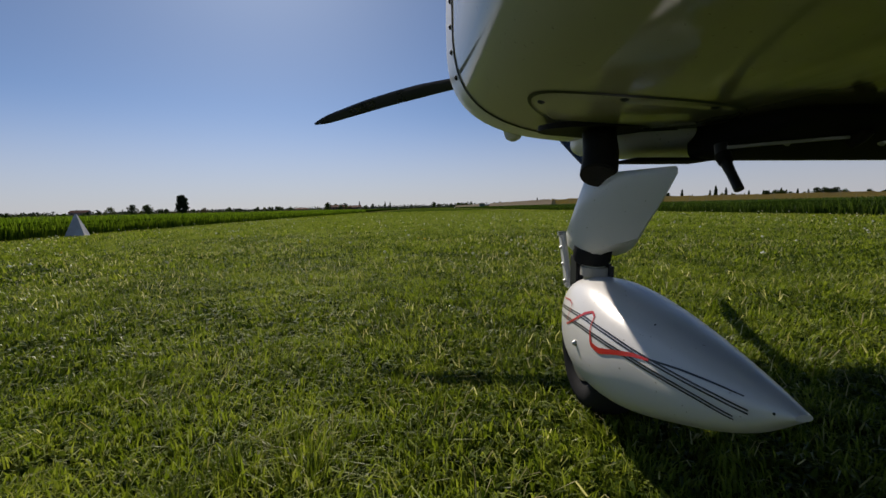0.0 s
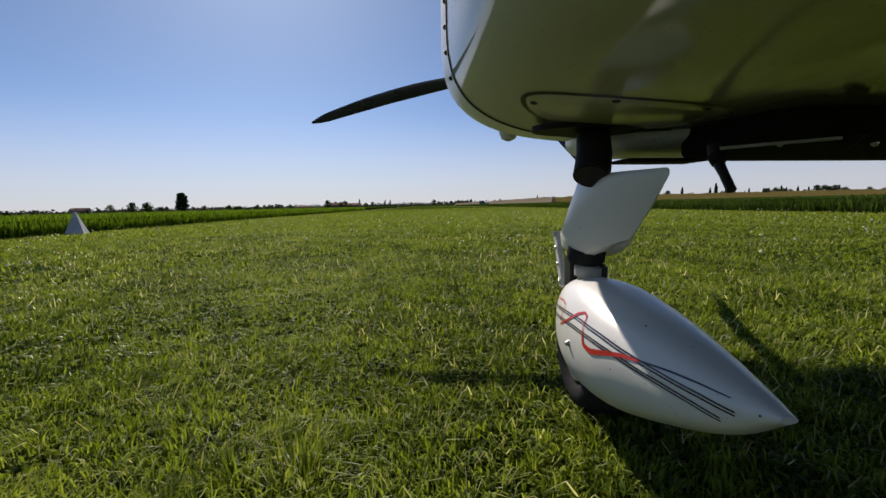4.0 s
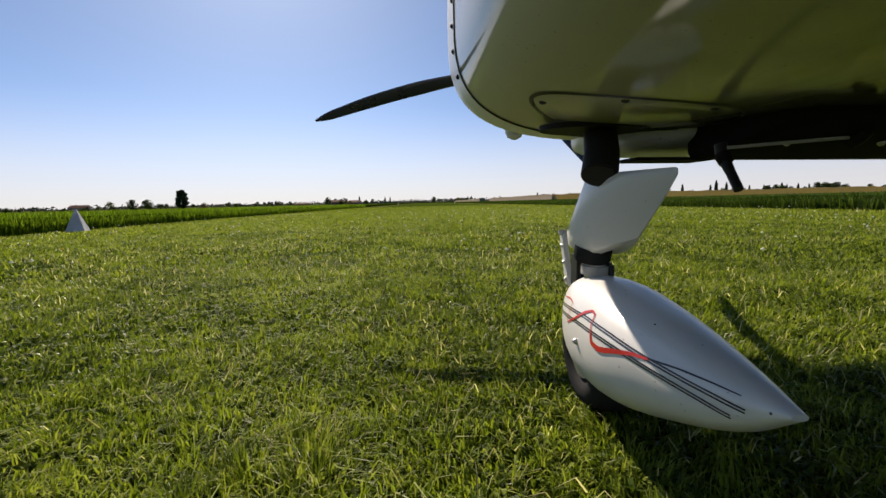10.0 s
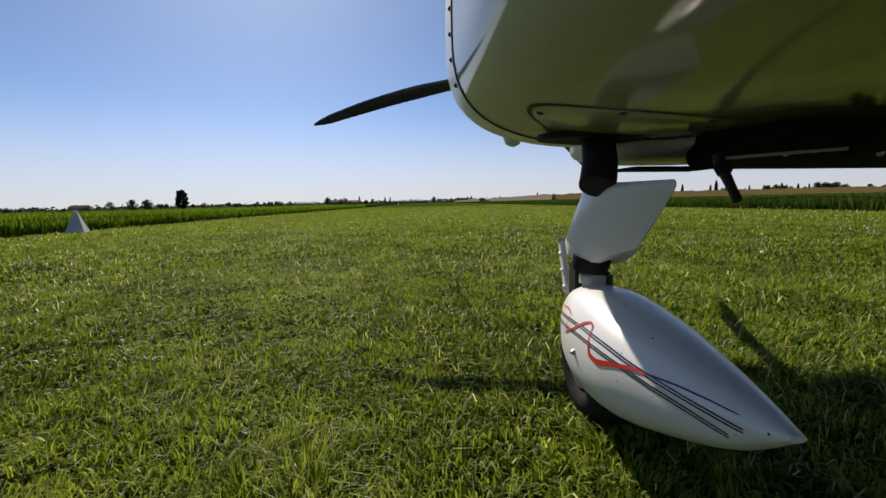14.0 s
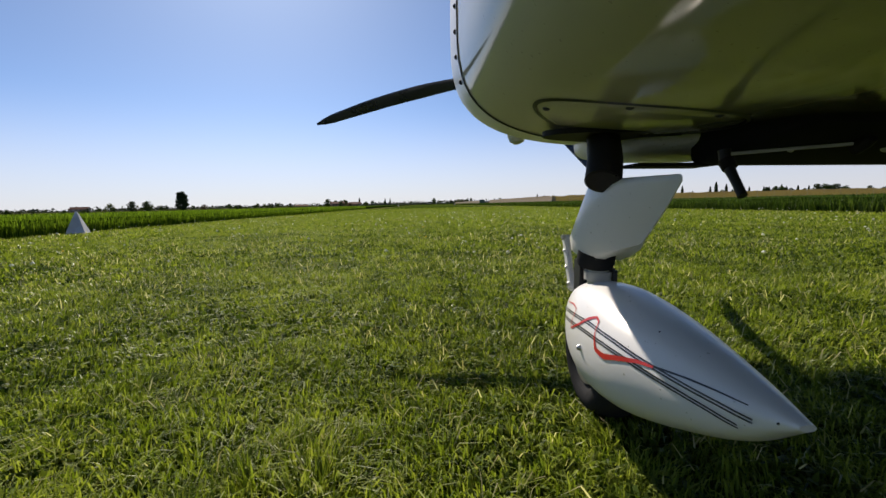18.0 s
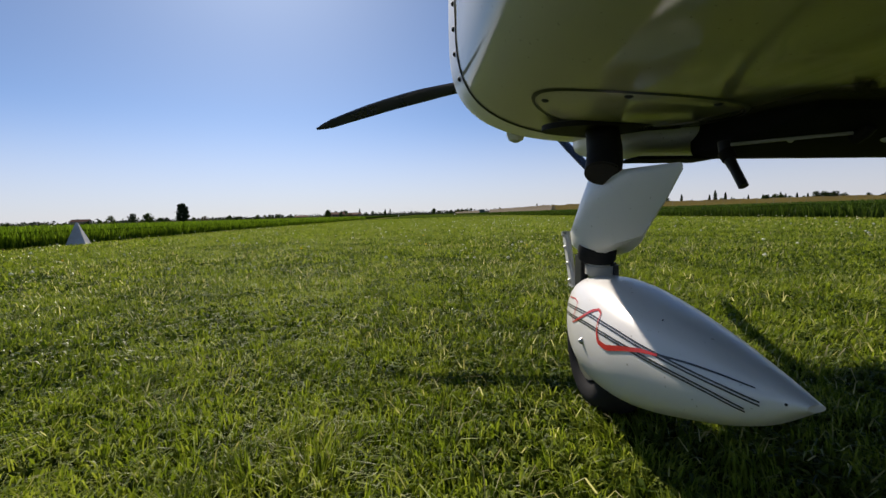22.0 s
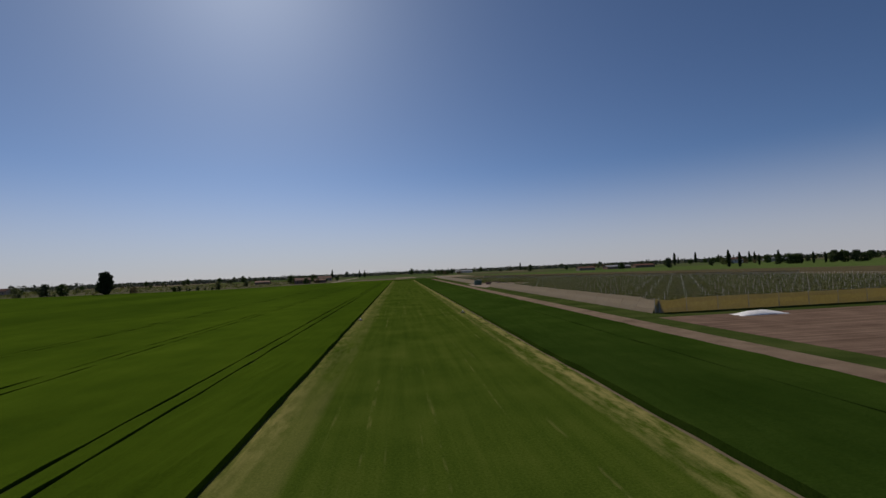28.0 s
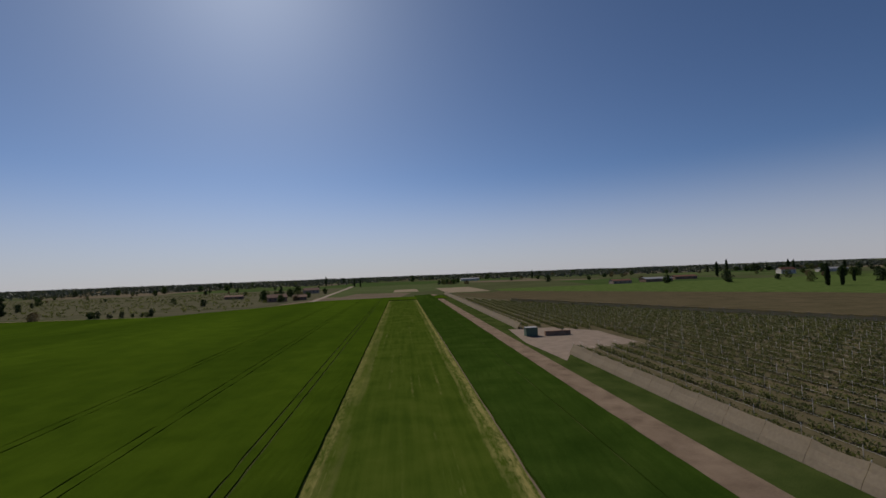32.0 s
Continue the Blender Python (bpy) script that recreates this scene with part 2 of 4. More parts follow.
def turf(name, dark, mid, pale, straw, stripes=0.0, edge=0.0, fuzz=0.0):
    """Mown grass as seen from some way off; stripes: wear along y; edge: straw towards |x| = 10 m; fuzz: leaf tips that catch the light."""
    m = Mat(name)
    fine = m.noise(9.0, 6, rough=0.7)
    wide = m.noise(0.16, 4)
    along = m.noise(1.1, 4, (1.0, 0.035, 1.0))
    fac = m.math("ADD", m.math("MULTIPLY", fine, 0.45), m.math("MULTIPLY", wide, 0.55 - stripes * 0.5))
    fac = m.math("ADD", fac, m.math("MULTIPLY", along, stripes * 0.5))
    col = m.ramp(fac, (0.36, dark), (0.5, mid), (0.66, pale))
    if edge:
        sep = m.n("SeparateXYZ")
        m.link(m.coords(), sep.inputs[0])
        a = m.math("ABSOLUTE", sep.outputs[0])
        a = m.math("ADD", a, m.math("MULTIPLY", m.math("SUBTRACT", m.noise(0.6, 5, (1, 0.12, 1)), 0.5), 5.0))
        mr = m.n("MapRange")
        mr.inputs["From Min"].default_value, mr.inputs["From Max"].default_value = 7.7, 10.3
        m.link(a, mr.inputs["Value"])
        spots = m.ramp(m.noise(2.3, 6, (1, 0.25, 1), 0.7), (0.42, (0, 0, 0)), (0.62, (1, 1, 1)))
        col = m.mix(m.math("MULTIPLY", mr.outputs["Result"], m.math("MULTIPLY", spots, edge)), col, straw)
        tracks = m.ramp(m.noise(1.6, 3, (1.0, 0.012, 1.0)), (0.60, (0, 0, 0)), (0.68, (1, 1, 1)))
        broken = m.ramp(m.noise(0.9, 6, (1, 0.3, 1), 0.75), (0.48, (0, 0, 0)), (0.62, (1, 1, 1)))
        col = m.mix(m.math("MULTIPLY", m.math("MULTIPLY", tracks, broken), 0.35), col, straw)
        # a nearly unbroken straw line along the right-hand edge, and bleached patches inside the left-hand one
        wander = m.math("MULTIPLY", m.math("SUBTRACT", m.noise(0.05, 4, (0.1, 1, 1)), 0.5), 1.2)
        for centre, half, strength in ((9.8, 0.22, 0.75), (8.3, 0.14, 0.35), (-8.9, 0.5, 0.32), (-7.3, 0.4, 0.25)):
            off = m.math("ABSOLUTE", m.math("SUBTRACT", m.math("ADD", sep.outputs[0], wander), centre))
            band = m.n("MapRange")
            for key, value in (("From Min", half), ("From Max", half * 2.2), ("To Min", strength), ("To Max", 0.0)):
                band.inputs[key].default_value = value
            m.link(off, band.inputs["Value"])
            gaps = m.ramp(m.noise(0.35 if centre > 0 else 0.06, 6, (2.0, 0.5, 1), 0.75), (0.40, (0, 0, 0)), (0.56, (1, 1, 1)))
            col = m.mix(m.math("MULTIPLY", band.outputs["Result"], m.math("MULTIPLY", gaps, m.math("ADD", m.math("MULTIPLY", fine, 1.2), 0.2))), col, straw)
    m.set(col, 0.95, spec=0.0)
    if fuzz:
        swath = m.ramp(m.noise(0.03, 4, (1, 0.22, 1)), (0.35, (0.72, 0.74, 0.7)), (0.65, (1.32, 1.26, 1.1)))
        m.link(m.mix(1.0, col, swath, "MULTIPLY"), m.b.inputs["Base Color"])
        m.b.inputs["Sheen Weight"].default_value = fuzz
        m.b.inputs["Sheen Roughness"].default_value = 0.45
        m.b.inputs["Sheen Tint"].default_value = (0.42, 0.75, 0.06, 1)
    m.bump(fine, 0.7, 0.06)
    return m.m


STRIP = turf("mown_grass", (0.024, 0.046, 0.006), (0.044, 0.070, 0.009), (0.080, 0.102, 0.018), (0.27, 0.235, 0.09), 0.5, 0.65)
VERGE = turf("verge_grass", (0.022, 0.036, 0.009), (0.040, 0.058, 0.015), (0.070, 0.082, 0.028), (0.3, 0.27, 0.1))
MEADOW = turf("meadow_grass", (0.045, 0.075, 0.020), (0.070, 0.105, 0.030), (0.10, 0.13, 0.045), (0.3, 0.27, 0.1))
CROP_TOP = turf("cereal_canopy", (0.0190, 0.0365, 0.0036), (0.0305, 0.053, 0.0046), (0.0435, 0.070, 0.0072), (0.3, 0.27, 0.1), 0.3, fuzz=0.09)
CROP_TOP_DARK = turf("dark_cereal_canopy", (0.011, 0.026, 0.0042), (0.020, 0.040, 0.0068), (0.036, 0.060, 0.012), (0.3, 0.27, 0.1), 0.3, fuzz=0.04)


def soil(name, dark, pale, scale=1.2, furrow=0.0):
    m = Mat(name)
    fine, wide = m.noise(scale * 7, 7, rough=0.75), m.noise(scale * 0.12, 4)
    fac = m.math("ADD", m.math("MULTIPLY", fine, 0.55), m.math("MULTIPLY", wide, 0.45))
    if furrow:
        fac = m.math("ADD", m.math("MULTIPLY", fac, 0.6), m.math("MULTIPLY", m.noise(furrow, 2, (0.03, 1, 1)), 0.4))
    m.set(m.ramp(fac, (0.36, dark), (0.66, pale)), 0.95, spec=0.0)
    m.bump(fine, 0.9, 0.08)
    return m.m


FALLOW = soil("fallow_earth", (0.048, 0.045, 0.024), (0.125, 0.10, 0.062), 0.9, furrow=0.9)
SOIL = soil("ploughed_soil", (0.075, 0.050, 0.038), (0.23, 0.16, 0.12), 2.2, furrow=1.6)
TRACK = soil("gravel_track", (0.11, 0.08, 0.058), (0.27, 0.205, 0.15), 2.5)
ORCHARD_FLOOR = soil("orchard_floor", (0.055, 0.052, 0.028), (0.14, 0.115, 0.072), 0.8)
TRAM = soil("wheel_track", (0.035, 0.052, 0.014), (0.075, 0.082, 0.03), 2.0)
PALE_SOIL = soil("pale_field", (0.17, 0.14, 0.10), (0.28, 0.23, 0.17), 0.6)
SCRUB = soil("scrub_floor", (0.055, 0.058, 0.033), (0.125, 0.116, 0.075), 0.25, furrow=0.09)


def patchwork(name):
    """Far farmland: fields of several crops, each some 150 m long."""
    m = Mat(name)
    vor = m.n("TexVoronoi", Scale=0.0055, Randomness=0.75)
    vor.distance = "CHEBYCHEV"
    m.link(m.coords((1, 0.55, 1), 0.25), vor.inputs["Vector"])
    sep = m.n("SeparateColor")
    m.link(vor.outputs["Color"], sep.inputs[0])
    # field colours muted, standing in for haze over the far land
    col = m.ramp(sep.outputs[0], (0.0, (0.050, 0.080, 0.026)), (0.22, (0.07, 0.080, 0.038)), (0.42, (0.105, 0.090, 0.058)),
                 (0.55, (0.06, 0.085, 0.030)), (0.72, (0.14, 0.115, 0.082)), (0.86, (0.075, 0.095, 0.04)))
    for node in m.t.nodes:
        if node.bl_idname == "ShaderNodeValToRGB":
            node.color_ramp.interpolation = "CONSTANT"
    fine, wide = m.noise(0.8, 6), m.noise(0.02, 5)
    shade = m.ramp(m.math("ADD", m.math("MULTIPLY", fine, 0.5), m.math("MULTIPLY", wide, 0.5)), (0.3, (0.65, 0.65, 0.65)), (0.7, (1.25, 1.25, 1.25)))
    m.set(m.mix(1.0, col, shade, "MULTIPLY"), 0.95, spec=0.0)
    return m.m


GROUND = patchwork("farmland")


# ---------------------------------------------------------------- mesh helpers
def mesh_data(name, verts, faces, mat, smooth=False):
    me = bpy.data.meshes.new(name)
    me.from_pydata([tuple(v) for v in verts], [], [tuple(f) for f in faces])
    if mat:
        me.materials.append(mat)
    if smooth:
        me.polygons.foreach_set("use_smooth", [True] * len(me.polygons))
    me.update()
    return me


def put(name, me, parent=None, m=None, label=""):
    ob = new(name, me)
    if parent:
        ob.parent = parent
    if m is not None:
        ob.matrix_basis = m
    return tagged(ob, label) if label else ob


def part(name, bm, mat, parent=None, label="", smooth=True):
    """Links a bmesh as one mesh object under a thing or a part."""
    bmesh.ops.recalc_face_normals(bm, faces=bm.faces)
    me = bpy.data.meshes.new(name)
    bm.to_mesh(me)
    bm.free()
    me.materials.append(mat)
    if smooth:
        me.polygons.foreach_set("use_smooth", [True] * len(me.polygons))
        me.set_sharp_from_angle(angle=radians(38))
    return put(name, me, parent, label=label)


def thing(name, label, category, m=None, group="", kind=""):
    ob = new(name)
    ob.empty_display_size = 0.2
    if m is not None:
        ob.matrix_basis = m
    return tagged(ob, label, category, group, kind)


def loft(rings, cap=True, closed=True):
    """A bmesh skin through rings of equally many points."""
    bm = bmesh.new()
    rows = [[bm.verts.new(p) for p in ring] for ring in rings]
    n = len(rows[0])
    for a, b in zip(rows, rows[1:]):
        for i in range(n if closed else n - 1):
            j = (i + 1) % n
            bm.faces.new((a[i], a[j], b[j], b[i]))
    if cap:
        bm.faces.new(rows[0])
        bm.faces.new(rows[-1])
    return bm


def box(bm, lo, hi, bevel=0.0, m=None):
    vs = [bm.verts.new((x, y, z)) for x in (lo[0], hi[0]) for y in (lo[1], hi[1]) for z in (lo[2], hi[2])]
    for f in ((0, 1, 3, 2), (4, 6, 7, 5), (0, 4, 5, 1), (2, 3, 7, 6), (0, 2, 6, 4), (1, 5, 7, 3)):
        bm.faces.new([vs[i] for i in f])
    if m is not None:
        bmesh.ops.transform(bm, matrix=m, verts=vs)
    if bevel:
        es = {e for v in vs for e in v.link_edges}
        bmesh.ops.bevel(bm, geom=list(es), offset=bevel, segments=2, affect="EDGES")
    return bm


def tube(points, radii, n=16, cap=True):
    """A round tube through points, with a radius at each."""
    pts = [Vector(p) for p in points]
    rings = []
    for i, p in enumerate(pts):
        way = (pts[min(i + 1, len(pts) - 1)] - pts[max(i - 1, 0)]).normalized()
        side = way.orthogonal().normalized() if i == 0 else (side - way * side.dot(way)).normalized()
        up = way.cross(side)
        rings.append([p + radii[i] * (math.cos(a) * side + math.sin(a) * up) for a in (2 * math.pi * k / n for k in range(n))])
    return loft(rings, cap)


def interp(x, xs, ys):
    return float(np.interp(x, xs, ys))


# ---------------------------------------------------------------- ground, strip, fields
def sheet(name, x0, x1, y0, y1, z, mat, label, category, nx=1, ny=1):
    verts = [(x0 + (x1 - x0) * i / nx, y0 + (y1 - y0) * j / ny, z) for j in range(ny + 1) for i in range(nx + 1)]
    faces = [(j * (nx + 1) + i, j * (nx + 1) + i + 1, (j + 1) * (nx + 1) + i + 1, (j + 1) * (nx + 1) + i) for j in range(ny) for i in range(nx)]
    return tagged(put(name, mesh_data(name, verts, faces, mat)), label, category, kind="structure")


def poly_sheet(name, outline, z, mat, label, category):
    return tagged(put(name, mesh_data(name, [(x, y, z) for x, y in outline], [tuple(range(len(outline)))], mat)), label, category, kind="structure")


sheet("ground", -4800, 4800, -4800, 4800, -0.02, GROUND, "flat farmland in a patchwork of green and brown fields", "ground", 8, 8)
sheet("airstrip", -10.3, 10.4, -300, 408, 0.0, STRIP, "mown grass airstrip with straw-coloured worn edges", "grass airstrip", 6, 90)
sheet("verge", 29.2, 35.5, -300, 470, 0.002, VERGE, "rough green grass verge beside the track", "verge")
sheet("track", 25.0, 29.4, -300, 480, 0.01, TRACK, "brown gravel farm track between crop and fence", "farm track", 2, 60)
sheet("ploughed_field", 33.0, 260, -300, 60, 0.012, SOIL, "reddish-brown bare ploughed field", "ploughed field", 8, 8)
sheet("verge_far", 33.0, 200, 57.5, 63.0, 0.02, VERGE, "narrow grass margin along the net fence", "verge")
poly_sheet("orchard_ground", [(36.0, 63), (152, 63), (152, 157), (64, 348), (40, 480), (36.5, 480)], 0.014, ORCHARD_FLOOR, "grassy brown earth between orchard rows", "orchard ground")
poly_sheet("brown_field", [(153, 63), (300, 63), (210, 285), (80, 470), (42, 482), (65, 349), (153, 158)], 0.016, FALLOW, "dull brown fallow land behind the orchard", "fallow field")
poly_sheet("pale_margin", [(300, 63), (330, 63), (232, 305), (90, 490), (80, 471), (210, 286)], 0.02, FALLOW, "dusty brown field margin", "field margin")
poly_sheet("meadow", [(331, 63), (900, 63), (900, 520), (95, 540), (91, 491), (233, 306)], 0.018, MEADOW, "pale green meadow before the far farm", "meadow")
poly_sheet("pavement", [(32.0, 176), (37, 186), (56, 192), (56, 214), (47, 226), (32.5, 226), (30.5, 200)], 0.03, CONCRETE, "pale concrete yard with a ramp to the track", "pavement")
poly_sheet("farm_road", [(-72, 440), (-68, 440), (-88, 930), (-95, 930)], 0.03, CONCRETE, "pale farm road along the crop's far edge", "road")
poly_sheet("scrub_field", [(-900, 380), (-236, 374), (-132, 357), (-97, 399), (-76, 470), (-95, 820), (-900, 900)], 0.01, SCRUB, "rough scrubby nursery ground with scattered bushes", "scrub field")
poly_sheet("grass_track", [(-420, 372), (-236, 368), (-132, 352), (-94, 394), (-70, 470), (-66, 468), (-90, 390), (-130, 346), (-236, 361), (-420, 364)], 0.02, TRACK, "pale earth path along the end of the crop", "path")
sheet("pale_field", -9, 18, 560, 640, 0.014, PALE_SOIL, "pale bare soil field beyond the strip", "bare field")
sheet("pale_field_east", 42, 84, 500, 640, 0.014, PALE_SOIL, "pale bare soil field beyond the net fence", "bare field")


def crop_block(name, x0, x1, y0, y1, height, mat, label, step=2.5, far_y=None):
    """A dense stand of cereal: uneven canopy and ragged sides. far_y(x): its far end."""
    rng = np.random.default_rng(int(abs(x0) * 10))
    nx, ny = max(2, int((x1 - x0) / step)), int((y1 - y0) / step)
    nx, ny = min(nx, 90), min(ny, 300)
    u, v = np.linspace(0, 1, nx + 1), np.linspace(0, 1, ny + 1)
    gx = x0 + (x1 - x0) * u[None, :] + rng.normal(0, 0.035, (ny + 1, nx + 1))
    ends = np.array([far_y(x) for x in (x0 + (x1 - x0) * u)]) if far_y else np.full(nx + 1, y1)
    gy = y0 + (ends[None, :] - y0) * v[:, None]
    gz = height + rng.normal(0, height * 0.07, gx.shape)
    top = np.stack([gx, gy, gz], -1).reshape(-1, 3)
    ids = np.arange((nx + 1) * (ny + 1)).reshape(ny + 1, nx + 1)
    quads = np.stack([ids[:-1, :-1], ids[:-1, 1:], ids[1:, 1:], ids[1:, :-1]], -1).reshape(-1, 4)
    ring = np.concatenate([ids[0, :], ids[1:, -1], ids[-1, -2::-1], ids[-2:0:-1, 0]])
    low = top[ring].copy()
    low[:, 2] = -0.01
    base = len(top)
    k = np.arange(len(ring))
    nxt = (k + 1) % len(ring)
    sides = np.stack([base + k, base + nxt, ring[nxt], ring[k]], -1)
    me = mesh_data(name, np.concatenate([top, low]), np.concatenate([quads, sides]).tolist(), mat)
    return tagged(put(name, me), label, "crop field", kind="structure")


def far_end(x):
    return float(np.interp(x, [-900, -420, -236, -132, -92, -68, -9], [368, 364, 360, 345, 388, 440, 452]))


LEFT_EDGES = [-9.6, -15.32, -15.60, -16.72, -17.0, -30.2, -30.38, -31.8, -31.98, -45.0, -45.18, -46.6, -46.78, -620]
for k in range(0, len(LEFT_EDGES), 2):
    a, b = LEFT_EDGES[k], LEFT_EDGES[k + 1]
    crop_block("crop_left", b, a, -300, 450, 0.35, CROP_TOP, "dense bright green young cereal with wheel tracks", 0.45 if a > -18 and a - b < 6 else 2.4, far_end)
for a, b in ((-15.32, -15.60), (-16.72, -17.0), (-30.2, -30.38), (-31.8, -31.98), (-45.0, -45.18), (-46.6, -46.78)):
    sheet("wheel_track", b - 0.05, a + 0.05, -300, 440, 0.21, TRAM, "dark tractor wheel track through the crop", "wheel track", 1, 30)
crop_block("crop_beyond", -9.5, 33, 410, 452, 0.32, CROP_TOP, "green cereal closing the end of the strip", 1.5)
crop_block("crop_right", 10.6, 19.6, -300, 470, 0.40, CROP_TOP_DARK, "dark green young cereal beside the strip", 0.5)
sheet("wheel_track", 19.5, 19.9, -300, 468, 0.27, TRAM, "narrow tractor wheel track between the crop's beds", "wheel track", 1, 30)
crop_block("crop_right", 19.8, 24.8, -300, 475, 0.40, CROP_TOP_DARK, "dark green young cereal beside the track", 0.5)


# ---------------------------------------------------------------- grass and leaves as real blades
def blades(name, xy, z, height, width, mat, label, category, lean=0.45, seed=1, away=None):
    """Many bent blades in one mesh: xy, z, height and width are arrays."""
    rng = np.random.default_rng(seed)
    n = len(xy)
    turn = rng.uniform(0, 2 * np.pi, n)
    bend = np.minimum(np.abs(rng.normal(0, lean, n)) + 0.12, 1.5)
    away = rng.uniform(0, 2 * np.pi, n) if away is None else away
    side = np.stack([np.cos(turn), np.sin(turn), np.zeros(n)], -1) * (width / 2)[:, None]
    lean_v = np.stack([np.cos(away), np.sin(away), np.zeros(n)], -1)
    root = np.stack([xy[:, 0], xy[:, 1], z], -1)
    up = np.array([0, 0, 1.0])
    mid = root + up * (height * 0.58)[:, None] + lean_v * (height * bend * 0.28)[:, None]
    tip = root + up * (height * np.clip(1 - bend * 0.35, 0.35, 1))[:, None] + lean_v * (height * bend * 0.9)[:, None]
    v = np.stack([root - side, root + side, mid + side * 0.75, mid - side * 0.75, tip], 1).reshape(-1, 3)
    me = bpy.data.meshes.new(name)
    me.vertices.add(5 * n)
    me.vertices.foreach_set("co", v.astype(np.float32).ravel())
    k = 5 * np.arange(n)[:, None]
    loops = np.concatenate([k + np.array([0, 1, 2, 3]), k + np.array([3, 2, 4])], 1).ravel()
    me.loops.add(7 * n)
    me.loops.foreach_set("vertex_index", loops.astype(np.int32))
    me.polygons.add(2 * n)
    starts = (7 * np.arange(n)[:, None] + np.array([0, 4])).ravel()
    me.polygons.foreach_set("loop_start", starts.astype(np.int32))
    me.materials.append(mat)
    me.update(calc_edges=True)
    return tagged(put(name, me), label, category, kind="stuff")


def lumps(xy, size, seed):
    """Smooth uneven values from 0 to 1 over the plane."""
    rng = np.random.default_rng(seed)
    out = np.zeros(len(xy))
    for k in range(5):
        w = rng.normal(0, 1, 2) * (1.6 ** k) / size
        out += np.sin(xy @ w + rng.uniform(0, 7)) / (1.25 ** k)
    return (out - out.min()) / (out.max() - out.min() + 1e-9)


STAND_X, STAND_Y = -1.0, -62.0
rng = np.random.default_rng(7)


def wedge(r0, r1, per_m2, spread=64.0):
    """Places ahead of the aircraft's stand, between two distances."""
    n = int(radians(2 * spread) / 2 * (r1 * r1 - r0 * r0) * per_m2)
    r = np.sqrt(rng.uniform(r0 * r0, r1 * r1, n))
    a = rng.uniform(-radians(spread), radians(spread), n)
    xy = np.stack([STAND_X + r * np.sin(a), STAND_Y + r * np.cos(a)], -1)
    return xy[(xy[:, 0] > -9.6) & (xy[:, 0] < 10.3)]


for k, (r0, r1, per, w, h, lean) in enumerate(((0.22, 1.6, 15000, 0.0037, 0.048, 0.85), (0.22, 1.6, 4500, 0.0042, 0.038, 1.7), (1.6, 4.0, 6200, 0.0051, 0.050, 0.95),
                                               (1.6, 4.0, 2400, 0.0058, 0.040, 1.7), (4.0, 10.0, 1650, 0.0100, 0.056, 1.0), (10.0, 28.0, 330, 0.024, 0.062, 0.9),
                                               (28.0, 58.0, 90, 0.036, 0.060, 0.8))):
    xy = wedge(r0, r1, per)
    n = len(xy)
    away, tall = rng.uniform(0, 2 * np.pi, n), np.ones(n)
    if r1 <= 10:                                      # most blades stand in tufts and lean outwards
        hearts = wedge(r0, r1, (190, 190, 90, 90, 30)[k])
        pick = rng.integers(0, len(hearts), n)
        off = rng.normal(0, (0.026, 0.03, 0.040, 0.045, 0.065)[k], (n, 2))
        tuft = rng.uniform(0, 1, n) < 0.72
        xy = np.where(tuft[:, None], hearts[pick] + off, xy)
        away = np.where(tuft, np.arctan2(off[:, 1], off[:, 0]) + rng.normal(0, 0.5, n), away)
        tall = np.where(tuft, rng.uniform(0.78, 1.22, len(hearts))[pick], 0.85)
    thick = 0.55 * lumps(xy, 0.16, 20) + 0.45 * lumps(xy, 0.7, 21)
    lie = rng.uniform(0, 1, n) < 0.5                  # half of them lie with their neighbours, as the mower left them
    away = np.where(lie, 9.0 * lumps(xy, 0.35, 24) + rng.normal(0, 0.35, n), away)
    keep = thick > 0.10
    if r1 > 50:                                       # thinning out into the plain sward
        keep &= rng.uniform(0, 1, n) > (np.hypot(xy[:, 0] - STAND_X, xy[:, 1] - STAND_Y) - r0) / (r1 - r0)
    xy, thick, away, tall = xy[keep], thick[keep], away[keep], tall[keep]
    n = len(xy)
    height = h * (0.40 + 1.0 * thick) * tall * rng.uniform(0.5, 1.3, n)
    blades("grass", xy, np.full(n, -0.002), height, w * rng.uniform(0.6, 1.4, n), GRASS, "short lush green grass of the airstrip", "grass", lean, 30 + k, away)
for k, (r0, r1, per, w, h) in enumerate(((0.22, 1.6, 11000, 0.0105, 0.032), (1.6, 4.5, 4200, 0.014, 0.036), (4.5, 9.0, 900, 0.022, 0.04))):
    xy = wedge(r0, r1, per)
    xy = xy[lumps(xy, 0.10, 22) + 0.5 * lumps(xy, 0.45, 23) > 0.62]
    n = len(xy)
    blades("clover", xy, np.full(n, -0.002), h * rng.uniform(0.4, 1.3, n), w * rng.uniform(0.6, 1.4, n), CLOVER, "low clover and matted leaves between the grass", "clover", 1.6, 60 + k)

# pale cut stalks lying in the sward
for k, (r0, r1, per, w, h) in enumerate(((0.3, 2.0, 260, 0.0032, 0.045), (2.0, 6.0, 95, 0.0050, 0.055), (6.0, 16.0, 14, 0.009, 0.07))):
    xy = wedge(r0, r1, per)
    xy = xy[lumps(xy, 0.9, 41) > 0.38]
    n = len(xy)
    blades("cut_stalks", xy, rng.uniform(0.012, 0.035, n), h * rng.uniform(0.4, 1.3, n), w * rng.uniform(0.7, 1.3, n), STRAW, "pale dry cut stalks lying in the grass", "cut grass", 2.4, 80 + k)

